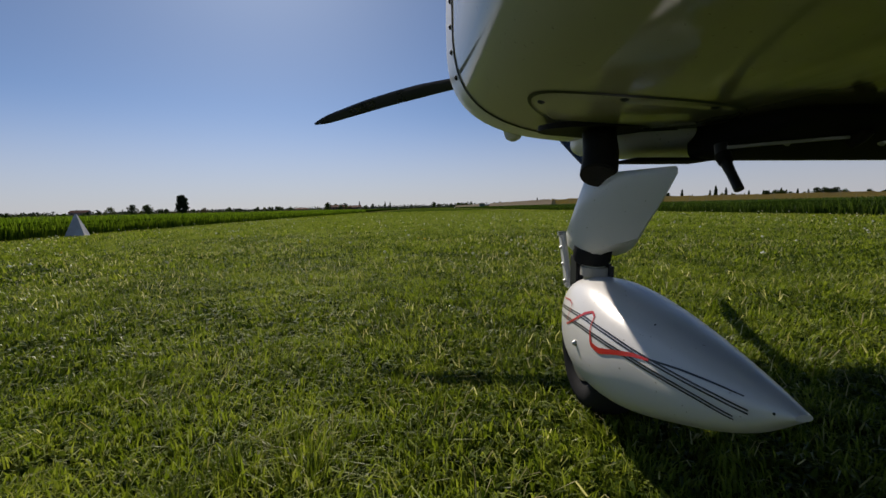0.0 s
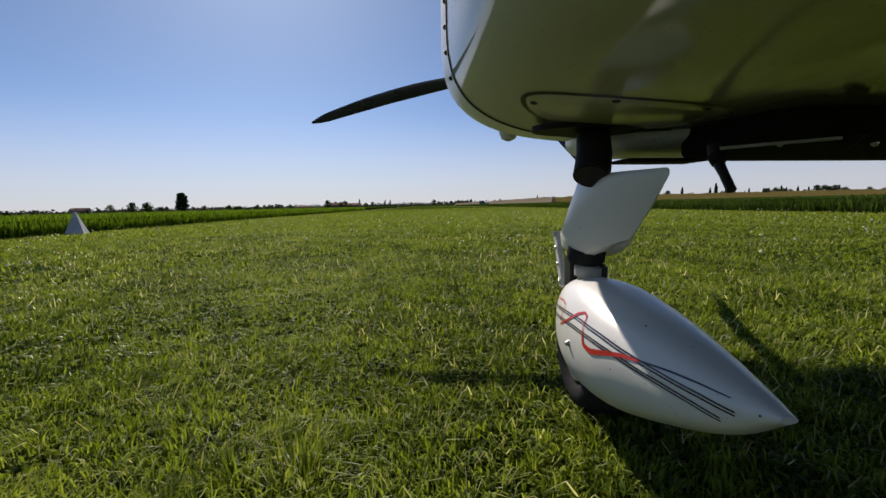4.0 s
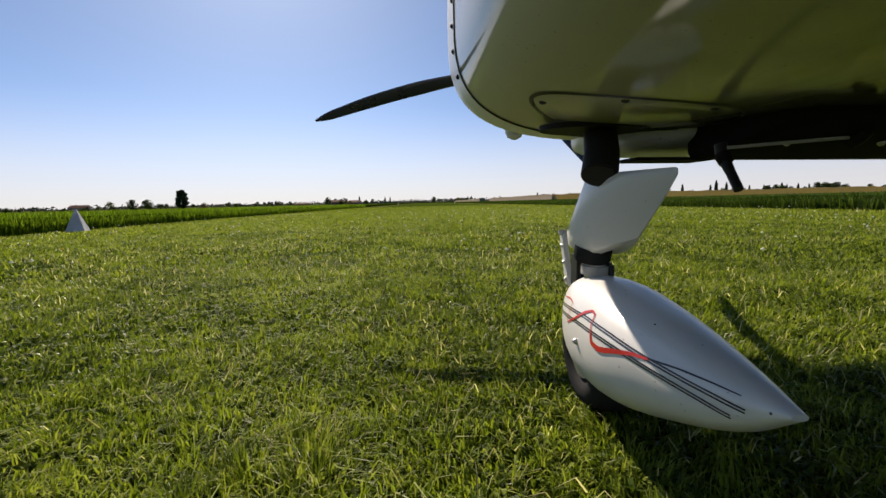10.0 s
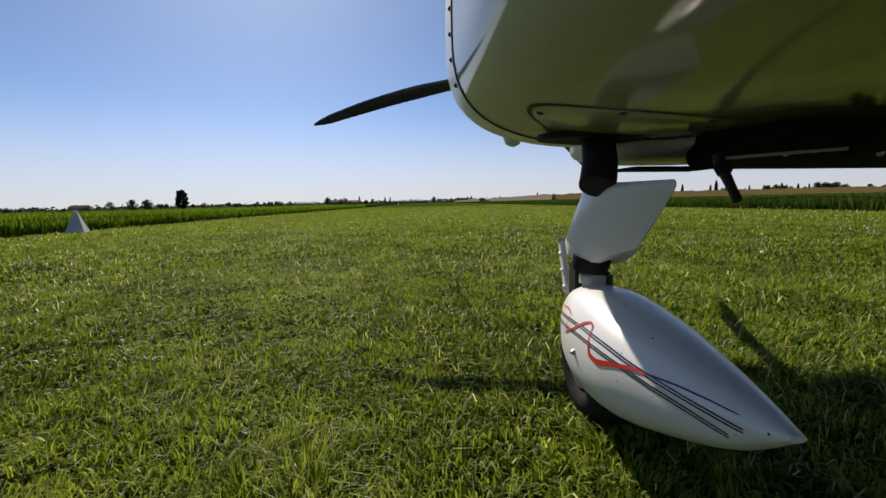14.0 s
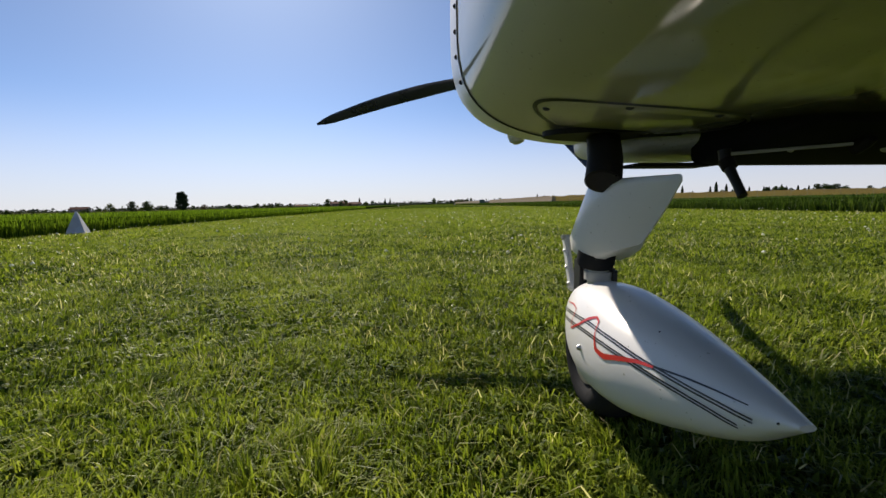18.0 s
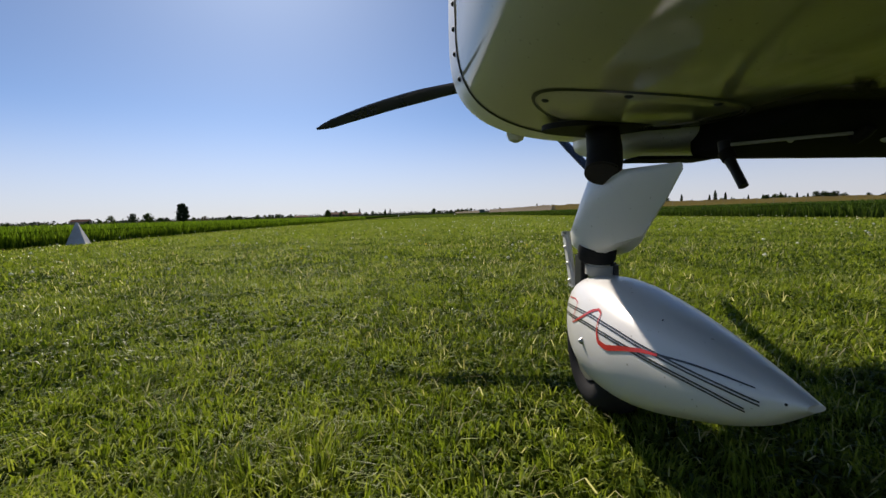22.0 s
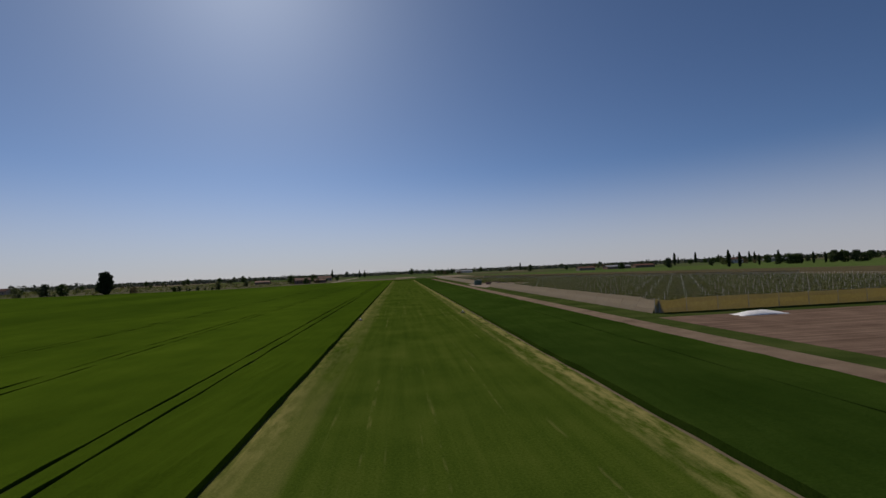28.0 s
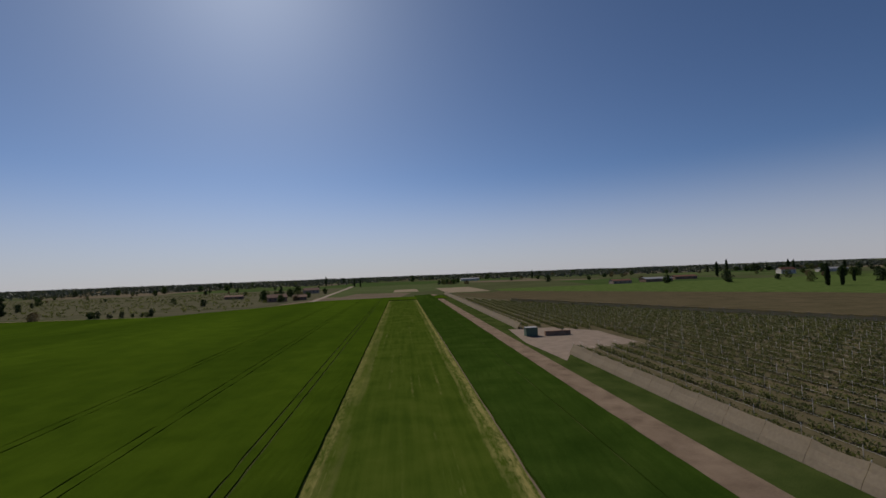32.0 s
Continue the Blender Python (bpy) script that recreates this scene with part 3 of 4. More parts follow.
# ragged leaf tips along the crop's edges, near the stand
for name, x0, x1, mat, label in (("crop_leaves", -12.2, -9.4, CROP, "upright bright green cereal leaves at the field's edge"),
                                 ("crop_leaves_right", 10.3, 13.0, CROP_DARK, "upright dark green cereal leaves at the field's edge")):
    n = 52000
    y = STAND_Y - 4 + 68 * rng.uniform(0, 1, n) ** 1.9
    far = np.abs(rng.uniform(0, 1, n) ** 1.8)
    x = (x1 - (x1 - x0) * far) if x0 < 0 else (x0 + (x1 - x0) * far)
    edge = (x > -9.7) if x0 < 0 else (x < 10.6)
    z = np.where(edge | (rng.uniform(0, 1, n) < 0.15), 0.0, 0.35)
    blades(name, np.stack([x, y], -1), z, np.where(z > 0, 0.15, 0.44) * rng.uniform(0.6, 1.25, n), rng.uniform(0.012, 0.03, n), mat, label, "cereal crop", 0.3, 50 + int(x1 > 0))


def flowers(name, n, r0, r1, mat, label, size, seed):
    rg = np.random.default_rng(seed)
    r, a = np.sqrt(rg.uniform(r0 * r0, r1 * r1, n)), rg.uniform(-1.05, 1.05, n)
    x, y = STAND_X + r * np.sin(a), STAND_Y + r * np.cos(a)
    verts, faces = [], []
    for cx, cy in zip(x, y):
        if abs(cx) > 10.2:
            continue
        z, s = rg.uniform(0.07, 0.11), size * rg.uniform(0.6, 1.3)
        b = len(verts)
        verts += [(cx + s * math.cos(q), cy + s * math.sin(q), z) for q in (k * math.pi / 3 for k in range(6))] + [(cx, cy, z + s * 0.8), (cx, cy, z - s * 0.7)]
        faces += [(b + k, b + (k + 1) % 6, b + 6) for k in range(6)] + [(b + (k + 1) % 6, b + k, b + 7) for k in range(6)]
    return tagged(put(name, mesh_data(name, verts, faces, mat)), label, "flowers", kind="stuff")


flowers("clover_flowers", 800, 3.5, 26, PETAL, "scattered small white clover heads in the grass", 0.017, 3)
flowers("dandelions", 14, 1.0, 8, YELLOW, "few yellow dandelions in the grass", 0.015, 4)


# ---------------------------------------------------------------- the aircraft, standing on its nose wheel
aircraft = thing("light_aircraft", "white two-seat light aircraft standing on grass, black propeller ahead", "aircraft",
                 pose(STAND_X, STAND_Y, 0) @ pose(0, 0, 0.48, 0, 0.6, 0) @ pose(0, 0, -0.48, 0, 0, 3.7))
AX = 0.47                                     # centre line
HX = 0.72                                     # centre line of the hull
HULL_Y = [-1.6, -0.5, 0.3, 1.07, 1.2, 1.35, 1.6, 1.9, 2.12, 2.24]
HULL_W = [0.57, 0.63, 0.61, 0.575, 0.578, 0.54, 0.49, 0.45, 0.41, 0.36]
HULL_B = [0.70, 0.66, 0.648, 0.645, 0.651, 0.680, 0.765, 0.85, 0.92, 1.0]
HULL_T = [1.25, 1.27, 1.25, 1.25, 1.26, 1.28, 1.31, 1.34, 1.36, 1.36]


def squareness(y):
    """The hull is boxy aft and rounder towards the nose."""
    return interp(y, [1.15, 1.6], [3.6, 3.2])


def hull_ring(y, inset=0.0, n=72):
    w, lo, hi = (interp(y, HULL_Y, q) for q in (HULL_W, HULL_B, HULL_T))
    w, zc, h, p = w - inset, (lo + hi) / 2, (hi - lo) / 2 - inset, 2 / squareness(y)
    ring = []
    for k in range(n):
        a = 2 * math.pi * k / n
        c, s = math.cos(a), math.sin(a)
        ring.append((HX + w * math.copysign(abs(c) ** p, c), y, zc + h * math.copysign(abs(s) ** p, s)))
    return ring


def hull_z(x, y, drop=0.0):
    """Height of the belly's skin at (x, y)."""
    w, lo, hi = (interp(y, HULL_Y, q) for q in (HULL_W, HULL_B, HULL_T))
    f = max(0.0, 1 - abs((x - HX) / w) ** squareness(y)) ** (1 / squareness(y))
    return (lo + hi) / 2 - (hi - lo) / 2 * f - drop


def hull_side(z, y):
    """x of the left-hand skin at height z."""
    w, lo, hi = (interp(y, HULL_Y, q) for q in (HULL_W, HULL_B, HULL_T))
    f = max(0.0, 1 - abs((z - (lo + hi) / 2) / ((hi - lo) / 2)) ** squareness(y)) ** (1 / squareness(y))
    return HX - w * f


def steps(a, b, n):
    return [a + (b - a) * k / n for k in range(n + 1)]


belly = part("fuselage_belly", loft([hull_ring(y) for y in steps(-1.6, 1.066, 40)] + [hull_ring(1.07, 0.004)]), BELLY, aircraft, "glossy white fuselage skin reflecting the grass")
cowl = part("engine_cowling", loft([hull_ring(1.079, 0.007), hull_ring(1.083, 0.003)] + [hull_ring(y, 0.003) for y in steps(1.09, 2.24, 30)]), WHITE, aircraft, "white engine cowling")
part("joint_seal", loft([hull_ring(1.066, 0.012), hull_ring(1.085, 0.012)], cap=False), BLACK, aircraft, "black rubber joint")
part("joint_lip", loft([hull_ring(1.062, -0.0025), hull_ring(1.070, -0.0025), hull_ring(1.0705, 0.006)], cap=False), BLACK, aircraft)


def disc(x, y, z, way, r, depth, n=12):
    """A low domed screw head, its face towards way."""
    p, d = Vector((x, y, z)), Vector(way).normalized()
    return tube([p - d * depth, p, p + d * depth * 0.6, p + d * depth], [r, r, r * 0.75, r * 0.3], n)


for z in (0.80, 0.86, 0.92, 0.98, 1.04, 1.10, 1.16):
    part("rivet", disc(hull_side(z, 1.115) + 0.002, 1.115, z, (-1, 0, -0.1), 0.0062, 0.004), SOOT, cowl)

# oval access panel under the belly and its fasteners
PX0, PY0, PRX, PRY = 0.462, 0.822, 0.20, 0.135
rings = []
for f in (0.0, 0.35, 0.7, 0.94, 1.0):
    rings.append([(PX0 + PRX * f * math.cos(a), PY0 + PRY * f * math.sin(a)) for a in (2 * math.pi * k / 56 for k in range(56))])
bm = bmesh.new()
rows_ = [[bm.verts.new((x, y, hull_z(x, y, 0.003 if k < 4 else -0.001))) for x, y in ring] for k, ring in enumerate(rings[1:], 1)]
hub_v = bm.verts.new((PX0, PY0, hull_z(PX0, PY0, 0.003)))
for i in range(56):
    bm.faces.new((hub_v, rows_[0][i], rows_[0][(i + 1) % 56]))
for a, b in zip(rows_, rows_[1:]):
    for i in range(56):
        bm.faces.new((a[i], a[(i + 1) % 56], b[(i + 1) % 56], b[i]))
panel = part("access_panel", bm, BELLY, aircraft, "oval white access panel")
bm = bmesh.new()
loop_in, loop_out = ([bm.verts.new((PX0 + (PRX + e) * math.cos(a), PY0 + (PRY + e) * math.sin(a), hull_z(PX0 + (PRX + e) * math.cos(a), PY0 + (PRY + e) * math.sin(a), d)))
                      for a in (2 * math.pi * k / 56 for k in range(56))] for e, d in ((-0.001, 0.0034), (0.006, 0.0014)))
for i in range(56):
    bm.faces.new((loop_in[i], loop_in[(i + 1) % 56], loop_out[(i + 1) % 56], loop_out[i]))
part("panel_gap", bm, BLACK, panel, "dark gap round the panel")
for a in (175, 95, 60, 20, 300, 245):
    x, y = PX0 + PRX * 0.9 * math.cos(radians(a)), PY0 + PRY * 0.88 * math.sin(radians(a))
    part("fastener", disc(x, y, hull_z(x, y, 0.003), (0, 0, -1), 0.008, 0.0035), BLACK, panel)

# dark duct and pipes under the belly
def trough(stations, n=40, square=0.3):
    rings = []
    for y, lo, x0, x1 in stations:
        xc, w, zc, h = (x0 + x1) / 2, (x1 - x0) / 2, (lo + 0.74) / 2, (0.74 - lo) / 2
        rings.append([(xc + w * math.copysign(abs(math.cos(a)) ** square, math.cos(a)), y, zc + h * math.copysign(abs(math.sin(a)) ** square, math.sin(a)))
                      for a in (2 * math.pi * k / n for k in range(n))])
    return loft(rings)


duct = part("cooling_duct", trough(((0.70, 0.632, 0.72, 1.24), (0.74, 0.612, 0.69, 1.26), (0.90, 0.577, 0.665, 1.28), (0.95, 0.578, 0.665, 1.28), (0.99, 0.60, 0.70, 1.2)), square=0.16), DUCT, aircraft, "black radiator duct under the belly")
part("duct_lip", box(bmesh.new(), (0.53, 0.93, 0.577), (0.72, 1.02, 0.584), 0.002), DUCT, duct, "thin black lip below the fairing")
part("duct_rail", tube([(0.656, 0.815, 0.590), (0.75, 0.79, 0.596), (0.858, 0.758, 0.602)], [0.0035] * 3, 8), GALV, duct, "bare metal rod")
part("duct_clamp", tube([(0.875, 0.74, 0.612), (0.875, 0.75, 0.602), (0.875, 0.77, 0.592)], [0.012] * 3, 10), SOOT, duct)
for x in (0.77, 0.98):
    part("duct_bolt", disc(x, 0.80, 0.597, (0, -0.2, -1), 0.007, 0.006, 10), STEEL, duct)
# white chin fairing ahead of the duct
part("chin_intake", trough(((0.92, 0.632, 0.66, 0.80), (0.96, 0.612, 0.56, 0.82), (1.05, 0.597, 0.50, 0.84), (1.15, 0.603, 0.485, 0.85), (1.20, 0.612, 0.49, 0.85), (1.22, 0.635, 0.50, 0.85)), 40, 0.4), WHITE, cowl, "white intake fairing under the cowling")
part("drain_cap", tube([(0.355, 1.3, 0.75), (0.355, 1.3, 0.696), (0.355, 1.3, 0.680), (0.355, 1.3, 0.673)], [0.028, 0.028, 0.021, 0.007], 20), WHITE, cowl, "small rounded cap")

# exhaust: an oblique black pipe with a hollow end, and its shroud plate
bm = tube([(0.475, 1.01, 0.68), (0.458, 0.955, 0.632), (0.432, 0.893, 0.588), (0.414, 0.860, 0.556), (0.407, 0.850, 0.539), (0.4065, 0.849, 0.538), (0.414, 0.860, 0.556)], [0.036, 0.036, 0.036, 0.036, 0.036, 0.032, 0.031], 28)
exhaust = part("exhaust_pipe", bm, SOOT, aircraft, "sooty black exhaust pipe with oblique end")
bm = bmesh.new()
bmesh.ops.create_circle(bm, cap_ends=True, segments=36, radius=1.0)
bmesh.ops.transform(bm, matrix=Matrix.Translation((0.48, 0.96, 0.644)) @ Matrix.Diagonal((0.16, 0.075, 1, 1)), verts=bm.verts)
ext = bmesh.ops.extrude_face_region(bm, geom=list(bm.faces))
bmesh.ops.translate(bm, vec=(0, 0, 0.012), verts=[v for v in ext["geom"] if isinstance(v, bmesh.types.BMVert)])
part("exhaust_shroud", bm, SOOT, exhaust, "dark heat shield plate")
drain = part("breather_tube", tube([(0.66, 0.84, 0.60), (0.66, 0.835, 0.578), (0.66, 0.808, 0.540), (0.66, 0.785, 0.506)], [0.012, 0.012, 0.0092, 0.0092], 14), BLACK, aircraft, "short black breather tube")
part("tube_clip", tube([(0.66, 0.833, 0.578), (0.66, 0.822, 0.562)], [0.0155, 0.014], 12), SOOT, drain)

# nose leg: streamlined fairing, oleo, torque link
def wing_ring(yc, z, chord, thick, slant=0.0, n=40):
    ring = []
    for k in range(n):
        a = 2 * math.pi * k / n
        s = (1 - math.cos(a)) / 2                       # 0 at the front, 1 at the back
        half = thick / 2 * 2.6 * (0.2969 * math.sqrt(max(s, 0)) - 0.126 * s - 0.3516 * s * s + 0.2843 * s ** 3 - 0.1015 * s ** 4) / 0.26
        x = AX + 0.008 + (half if k < n / 2 else -half)
        ring.append((x, yc + chord / 2 - chord * s, z + slant * (s - 0.35) ** 2))
    return ring


nose_leg = part("nose_leg", loft([wing_ring(0.955, 0.362, 0.15, 0.06, 0.09), wing_ring(0.955, 0.367, 0.21, 0.10, 0.09), wing_ring(0.952, 0.380, 0.26, 0.124, 0.08), wing_ring(0.945, 0.41, 0.283, 0.132, 0.05),
                                  wing_ring(0.891, 0.477, 0.29, 0.13, 0.02), wing_ring(0.85, 0.533, 0.29, 0.124), wing_ring(0.848, 0.541, 0.284, 0.116), wing_ring(0.846, 0.545, 0.27, 0.10)]), WHITE, aircraft, "white streamlined nose-leg fairing")
part("leg_tube", tube([(AX - 0.02, 0.955, 0.53), (AX - 0.02, 0.95, 0.68)], [0.02, 0.02], 20), BLACK, nose_leg, "black leg tube")
part("oleo_collar", tube([(AX - 0.012, 0.985, 0.350), (AX - 0.012, 0.983, 0.358), (AX - 0.012, 0.975, 0.385)], [0.040, 0.043, 0.043], 24), RUBBER, nose_leg, "black rubber collar")
part("oleo_rod", tube([(AX - 0.01, 0.975, 0.22), (AX - 0.01, 0.97, 0.36)], [0.024, 0.024], 20), STEEL, nose_leg, "bare steel oleo rod")
part("rod_clamp", tube([(AX - 0.01, 0.973, 0.318), (AX - 0.01, 0.972, 0.338)], [0.031, 0.031], 20), GALV, nose_leg, "grey clamp ring")
part("fork_block", box(bmesh.new(), (AX - 0.035, 1.01, 0.272), (AX + 0.025, 1.06, 0.365), 0.008), BLACK, nose_leg, "black fork block")
part("fork_stop", box(bmesh.new(), (AX + 0.01, 0.95, 0.272), (AX + 0.03, 1.01, 0.345), 0.006), BLACK, nose_leg, "black fork plate")
for sx, sy in ((-0.022, 0.0), (0.006, -0.022)):
    bm = box(bmesh.new(), (-0.007, -0.013, 0.0), (0.007, 0.013, 0.150), 0.004, pose(AX + sx, 1.092 + sy, 0.268, -20, 0, 0))
    link = part("torque_link", bm, WHITE, nose_leg, "white painted torque link")
    for f in (0.12, 0.42, 0.72, 0.95):
        part("bolt", disc(AX + sx - 0.007, 1.092 + sy + 0.051 * f, 0.268 + 0.141 * f, (-1, 0, 0), 0.0055, 0.006, 8), STEEL, link)
part("link_pin", tube([(AX - 0.036, 1.136, 0.406), (AX + 0.03, 1.136, 0.406)], [0.006, 0.006], 10), STEEL, nose_leg)
part("link_pin", tube([(AX - 0.034, 1.095, 0.280), (AX + 0.03, 1.095, 0.280)], [0.006, 0.006], 10), STEEL, nose_leg)

# nose wheel and its fairing
SPAT_Y = [0.406, 0.479, 0.585, 0.720, 0.852, 0.954, 1.026, 1.080, 1.123, 1.139]
SPAT_C = [0.249, 0.230, 0.217, 0.205, 0.203, 0.204, 0.205, 0.207, 0.210, 0.212]
SPAT_H = [0.004, 0.0365, 0.0687, 0.100, 0.117, 0.1123, 0.0974, 0.0732, 0.044, 0.004]
SPAT_W = [0.010, 0.040, 0.0695, 0.0985, 0.1035, 0.0908, 0.0713, 0.0507, 0.031, 0.003]


def smooth(y, ys):
    """Cubic through the stations of the spat."""
    k = max(0, min(len(SPAT_Y) - 2, int(np.searchsorted(SPAT_Y, y)) - 1))
    y0, y1 = SPAT_Y[k], SPAT_Y[k + 1]
    m = [(ys[min(i + 1, 9)] - ys[max(i - 1, 0)]) / (SPAT_Y[min(i + 1, 9)] - SPAT_Y[max(i - 1, 0)]) for i in (k, k + 1)]
    t, h = (y - y0) / (y1 - y0), y1 - y0
    return (2 * t ** 3 - 3 * t * t + 1) * ys[k] + (t ** 3 - 2 * t * t + t) * h * m[0] + (3 * t * t - 2 * t ** 3) * ys[k + 1] + (t ** 3 - t * t) * h * m[1]


def spat_ring(y, n=56):
    zc, hh, hw = smooth(y, SPAT_C), max(0.003, smooth(y, SPAT_H)), max(0.003, smooth(y, SPAT_W))
    return [(AX + hw * math.copysign(abs(math.cos(a)) ** (2 / 2.3), math.cos(a)), y, zc + hh * math.copysign(abs(math.sin(a)) ** (2 / 2.3), math.sin(a)))
            for a in (2 * math.pi * k / n for k in range(n))]


def spat_x(y, z, proud):
    zc, hh, hw = smooth(y, SPAT_C), smooth(y, SPAT_H), smooth(y, SPAT_W)
    return AX - (hw * max(0.0, 1 - min(1.0, abs((z - zc) / hh)) ** 2.3) ** (1 / 2.3) + proud)


spat = part("wheel_fairing", loft([spat_ring(y) for y in steps(0.406, 1.08, 60) + steps(1.085, 1.139, 14)]), WHITE, aircraft, "glossy white teardrop wheel fairing with red and black trim")


def ribbon(points, widths, proud):
    """A thin painted band on the fairing's flank, through (y, z) points."""
    pts = []
    for (a, b) in zip(points, points[1:]):
        for k in range(10):
            pts.append((a[0] + (b[0] - a[0]) * k / 10, a[1] + (b[1] - a[1]) * k / 10))
    pts.append(points[-1])
    for _ in range(4):
        pts = [pts[0]] + [((p[0] + 2 * q[0] + r[0]) / 4, (p[1] + 2 * q[1] + r[1]) / 4) for p, q, r in zip(pts, pts[1:], pts[2:])] + [pts[-1]]
    bm, prev = bmesh.new(), None
    for k, (y, z) in enumerate(pts):
        y2, z2 = pts[min(k + 1, len(pts) - 1)]
        y1, z1 = pts[max(k - 1, 0)]
        d = math.hypot(y2 - y1, z2 - z1) or 1
        w = interp(k / len(pts), [i / (len(widths) - 1) for i in range(len(widths))], widths) / 2
        dy, dz = -(z2 - z1) / d * w, (y2 - y1) / d * w
        pair = [bm.verts.new((spat_x(y + s * dy, z + s * dz, proud), y + s * dy, z + s * dz)) for s in (-1, 1)]
        if prev:
            bm.faces.new((prev[0], prev[1], pair[1], pair[0]))
        prev = pair
    return bm


UPPER = [(1.03, 0.238), (0.96, 0.248), (0.88, 0.256), (0.804, 0.260), (0.706, 0.255), (0.638, 0.248), (0.583, 0.244), (0.532, 0.241), (0.489, 0.239), (0.449, 0.236)]
LOWER = [(1.02, 0.222), (0.95, 0.231), (0.88, 0.238), (0.815, 0.242), (0.732, 0.241), (0.658, 0.237), (0.598, 0.232), (0.546, 0.229), (0.506, 0.226), (0.466, 0.221)]
for line in (UPPER, LOWER):
    for dz in (0.0021, -0.0021):
        part("stripe", ribbon([(y, z + dz) for y, z in line], [0.0024, 0.0026, 0.0022], 0.0008), DECAL_BLACK, spat, "thin black stripe")
part("ribbon", ribbon([(0.998, 0.261), (0.93, 0.270), (0.895, 0.268), (0.892, 0.255), (0.900, 0.222), (0.849, 0.245), (0.812, 0.267), (0.788, 0.276), (0.772, 0.271), (0.767, 0.248),
                       (0.752, 0.224), (0.721, 0.221), (0.678, 0.233), (0.635, 0.243), (0.601, 0.246)],
                      [0.002, 0.003, 0.002, 0.003, 0.003, 0.005, 0.006, 0.004, 0.003, 0.003, 0.008, 0.010, 0.008, 0.006, 0.003], 0.0014), DECAL_RED, spat, "curling red ribbon")
part("ribbon_end", ribbon([(0.612, 0.246), (0.546, 0.252), (0.498, 0.253), (0.458, 0.252)], [0.003, 0.0024, 0.0012], 0.0012), DECAL_BLACK, spat, "thin dark end of the ribbon")
part("axle_nut", disc(spat_x(0.826, 0.203, 0.0), 0.826, 0.203, (-1, 0, 0), 0.007, 0.008, 10), STEEL, spat, "steel axle nut")
for y, z in ((0.644, 0.288), (0.425, 0.246)):
    part("screw", disc(spat_x(y, z, 0.0), y, z, (-1, 0, 0.6), 0.0018, 0.001, 8), BLACK, spat)

STEER = Matrix.Translation((AX, 0.93, 0)) @ pose(0, 0, 0, 0, 0, -4.2) @ Matrix.Translation((-AX, -0.93, 0))
spat.matrix_basis = STEER
wheel = part("nose_wheel", tube([(AX - 0.05, 0.955, 0.15), (AX + 0.05, 0.955, 0.15)], [0.075, 0.075], 32), STEEL, aircraft, "nose wheel hub")
tyre_rings = []
for k in range(49):
    a = 2 * math.pi * k / 48
    cy, cz = math.cos(a), math.sin(a)
    tyre_rings.append([(AX + 0.058 * math.cos(b), 0.955 + (0.108 + 0.042 * math.sin(b)) * cy, 0.15 + (0.108 + 0.042 * math.sin(b)) * cz) for b in (2 * math.pi * q / 16 for q in range(16))])
part("tyre", loft(tyre_rings, cap=False), RUBBER, wheel, "black tyre in the grass")
wheel.matrix_basis = STEER

# propeller: spinner and three scimitar blades
HUB = Vector((0.60, 2.36, 1.19))
propeller = part("propeller", tube([HUB + Vector((0, d, 0)) for d in (-0.12, 0.0, 0.10, 0.18, 0.22)], [0.135, 0.128, 0.095, 0.05, 0.008], 32), WHITE, aircraft, "white spinner")
for k in range(3):
    first = math.atan2(0.915 - 1.19, -0.40 - 0.60)
    a = first + k * 2 * math.pi / 3
    out, across = Vector((math.cos(a), 0, math.sin(a))), Vector((-math.sin(a), 0, math.cos(a)))
    rings = []
    for f in steps(0.0, 1.0, 22):
        r = 0.10 + 0.937 * f
        chord = interp(f, [0, 0.15, 0.4, 0.7, 0.93, 1.0], [0.05, 0.066, 0.074, 0.062, 0.042, 0.010])
        thick = interp(f, [0, 0.2, 1.0], [0.045, 0.02, 0.006])
        tilt = radians(interp(f, [0, 1], [52, 16]))
        sweep = -0.022 * math.sin(math.pi * f)
        c = HUB + out * r + across * sweep
        e1 = across * math.cos(tilt) + Vector((0, 1, 0)) * math.sin(tilt)
        e2 = Vector((0, 1, 0)) * math.cos(tilt) - across * math.sin(tilt)
        rings.append([c + e1 * chord / 2 * math.cos(q) + e2 * thick / 2 * math.sin(q) for q in (2 * math.pi * j / 16 for j in range(16))])
    part("blade", loft(rings), BLADE, propeller, "black curved propeller blade")

# unseen low wing, added on both sides of the hull to block sky light
for side, root in ((-1, 0.14), (1, 1.30)):
    rings = []
    for f in (0.0, 0.35, 0.7, 0.97, 1.0):
        x, chord = root + side * 4.2 * f, 1.35 - 0.3 * f - (0.12 if f == 1.0 else 0)
        z0, thick = 0.80 + 0.19 * f, (0.15 - 0.05 * f) * (0.4 if f == 1.0 else 1)
        ring = []
        for k in range(36):
            a = 2 * math.pi * k / 36
            q = (1 - math.cos(a)) / 2
            half = thick * 2.2 * (0.2969 * math.sqrt(q) - 0.126 * q - 0.3516 * q * q + 0.2843 * q ** 3 - 0.1015 * q ** 4)
            ring.append((x, 0.08 - 0.05 * f - chord * q, z0 + (half if k < 18 else -half * 0.6)))
        rings.append(ring)
    part("wing", loft(rings), WHITE, aircraft, "white low wing, added out of view")

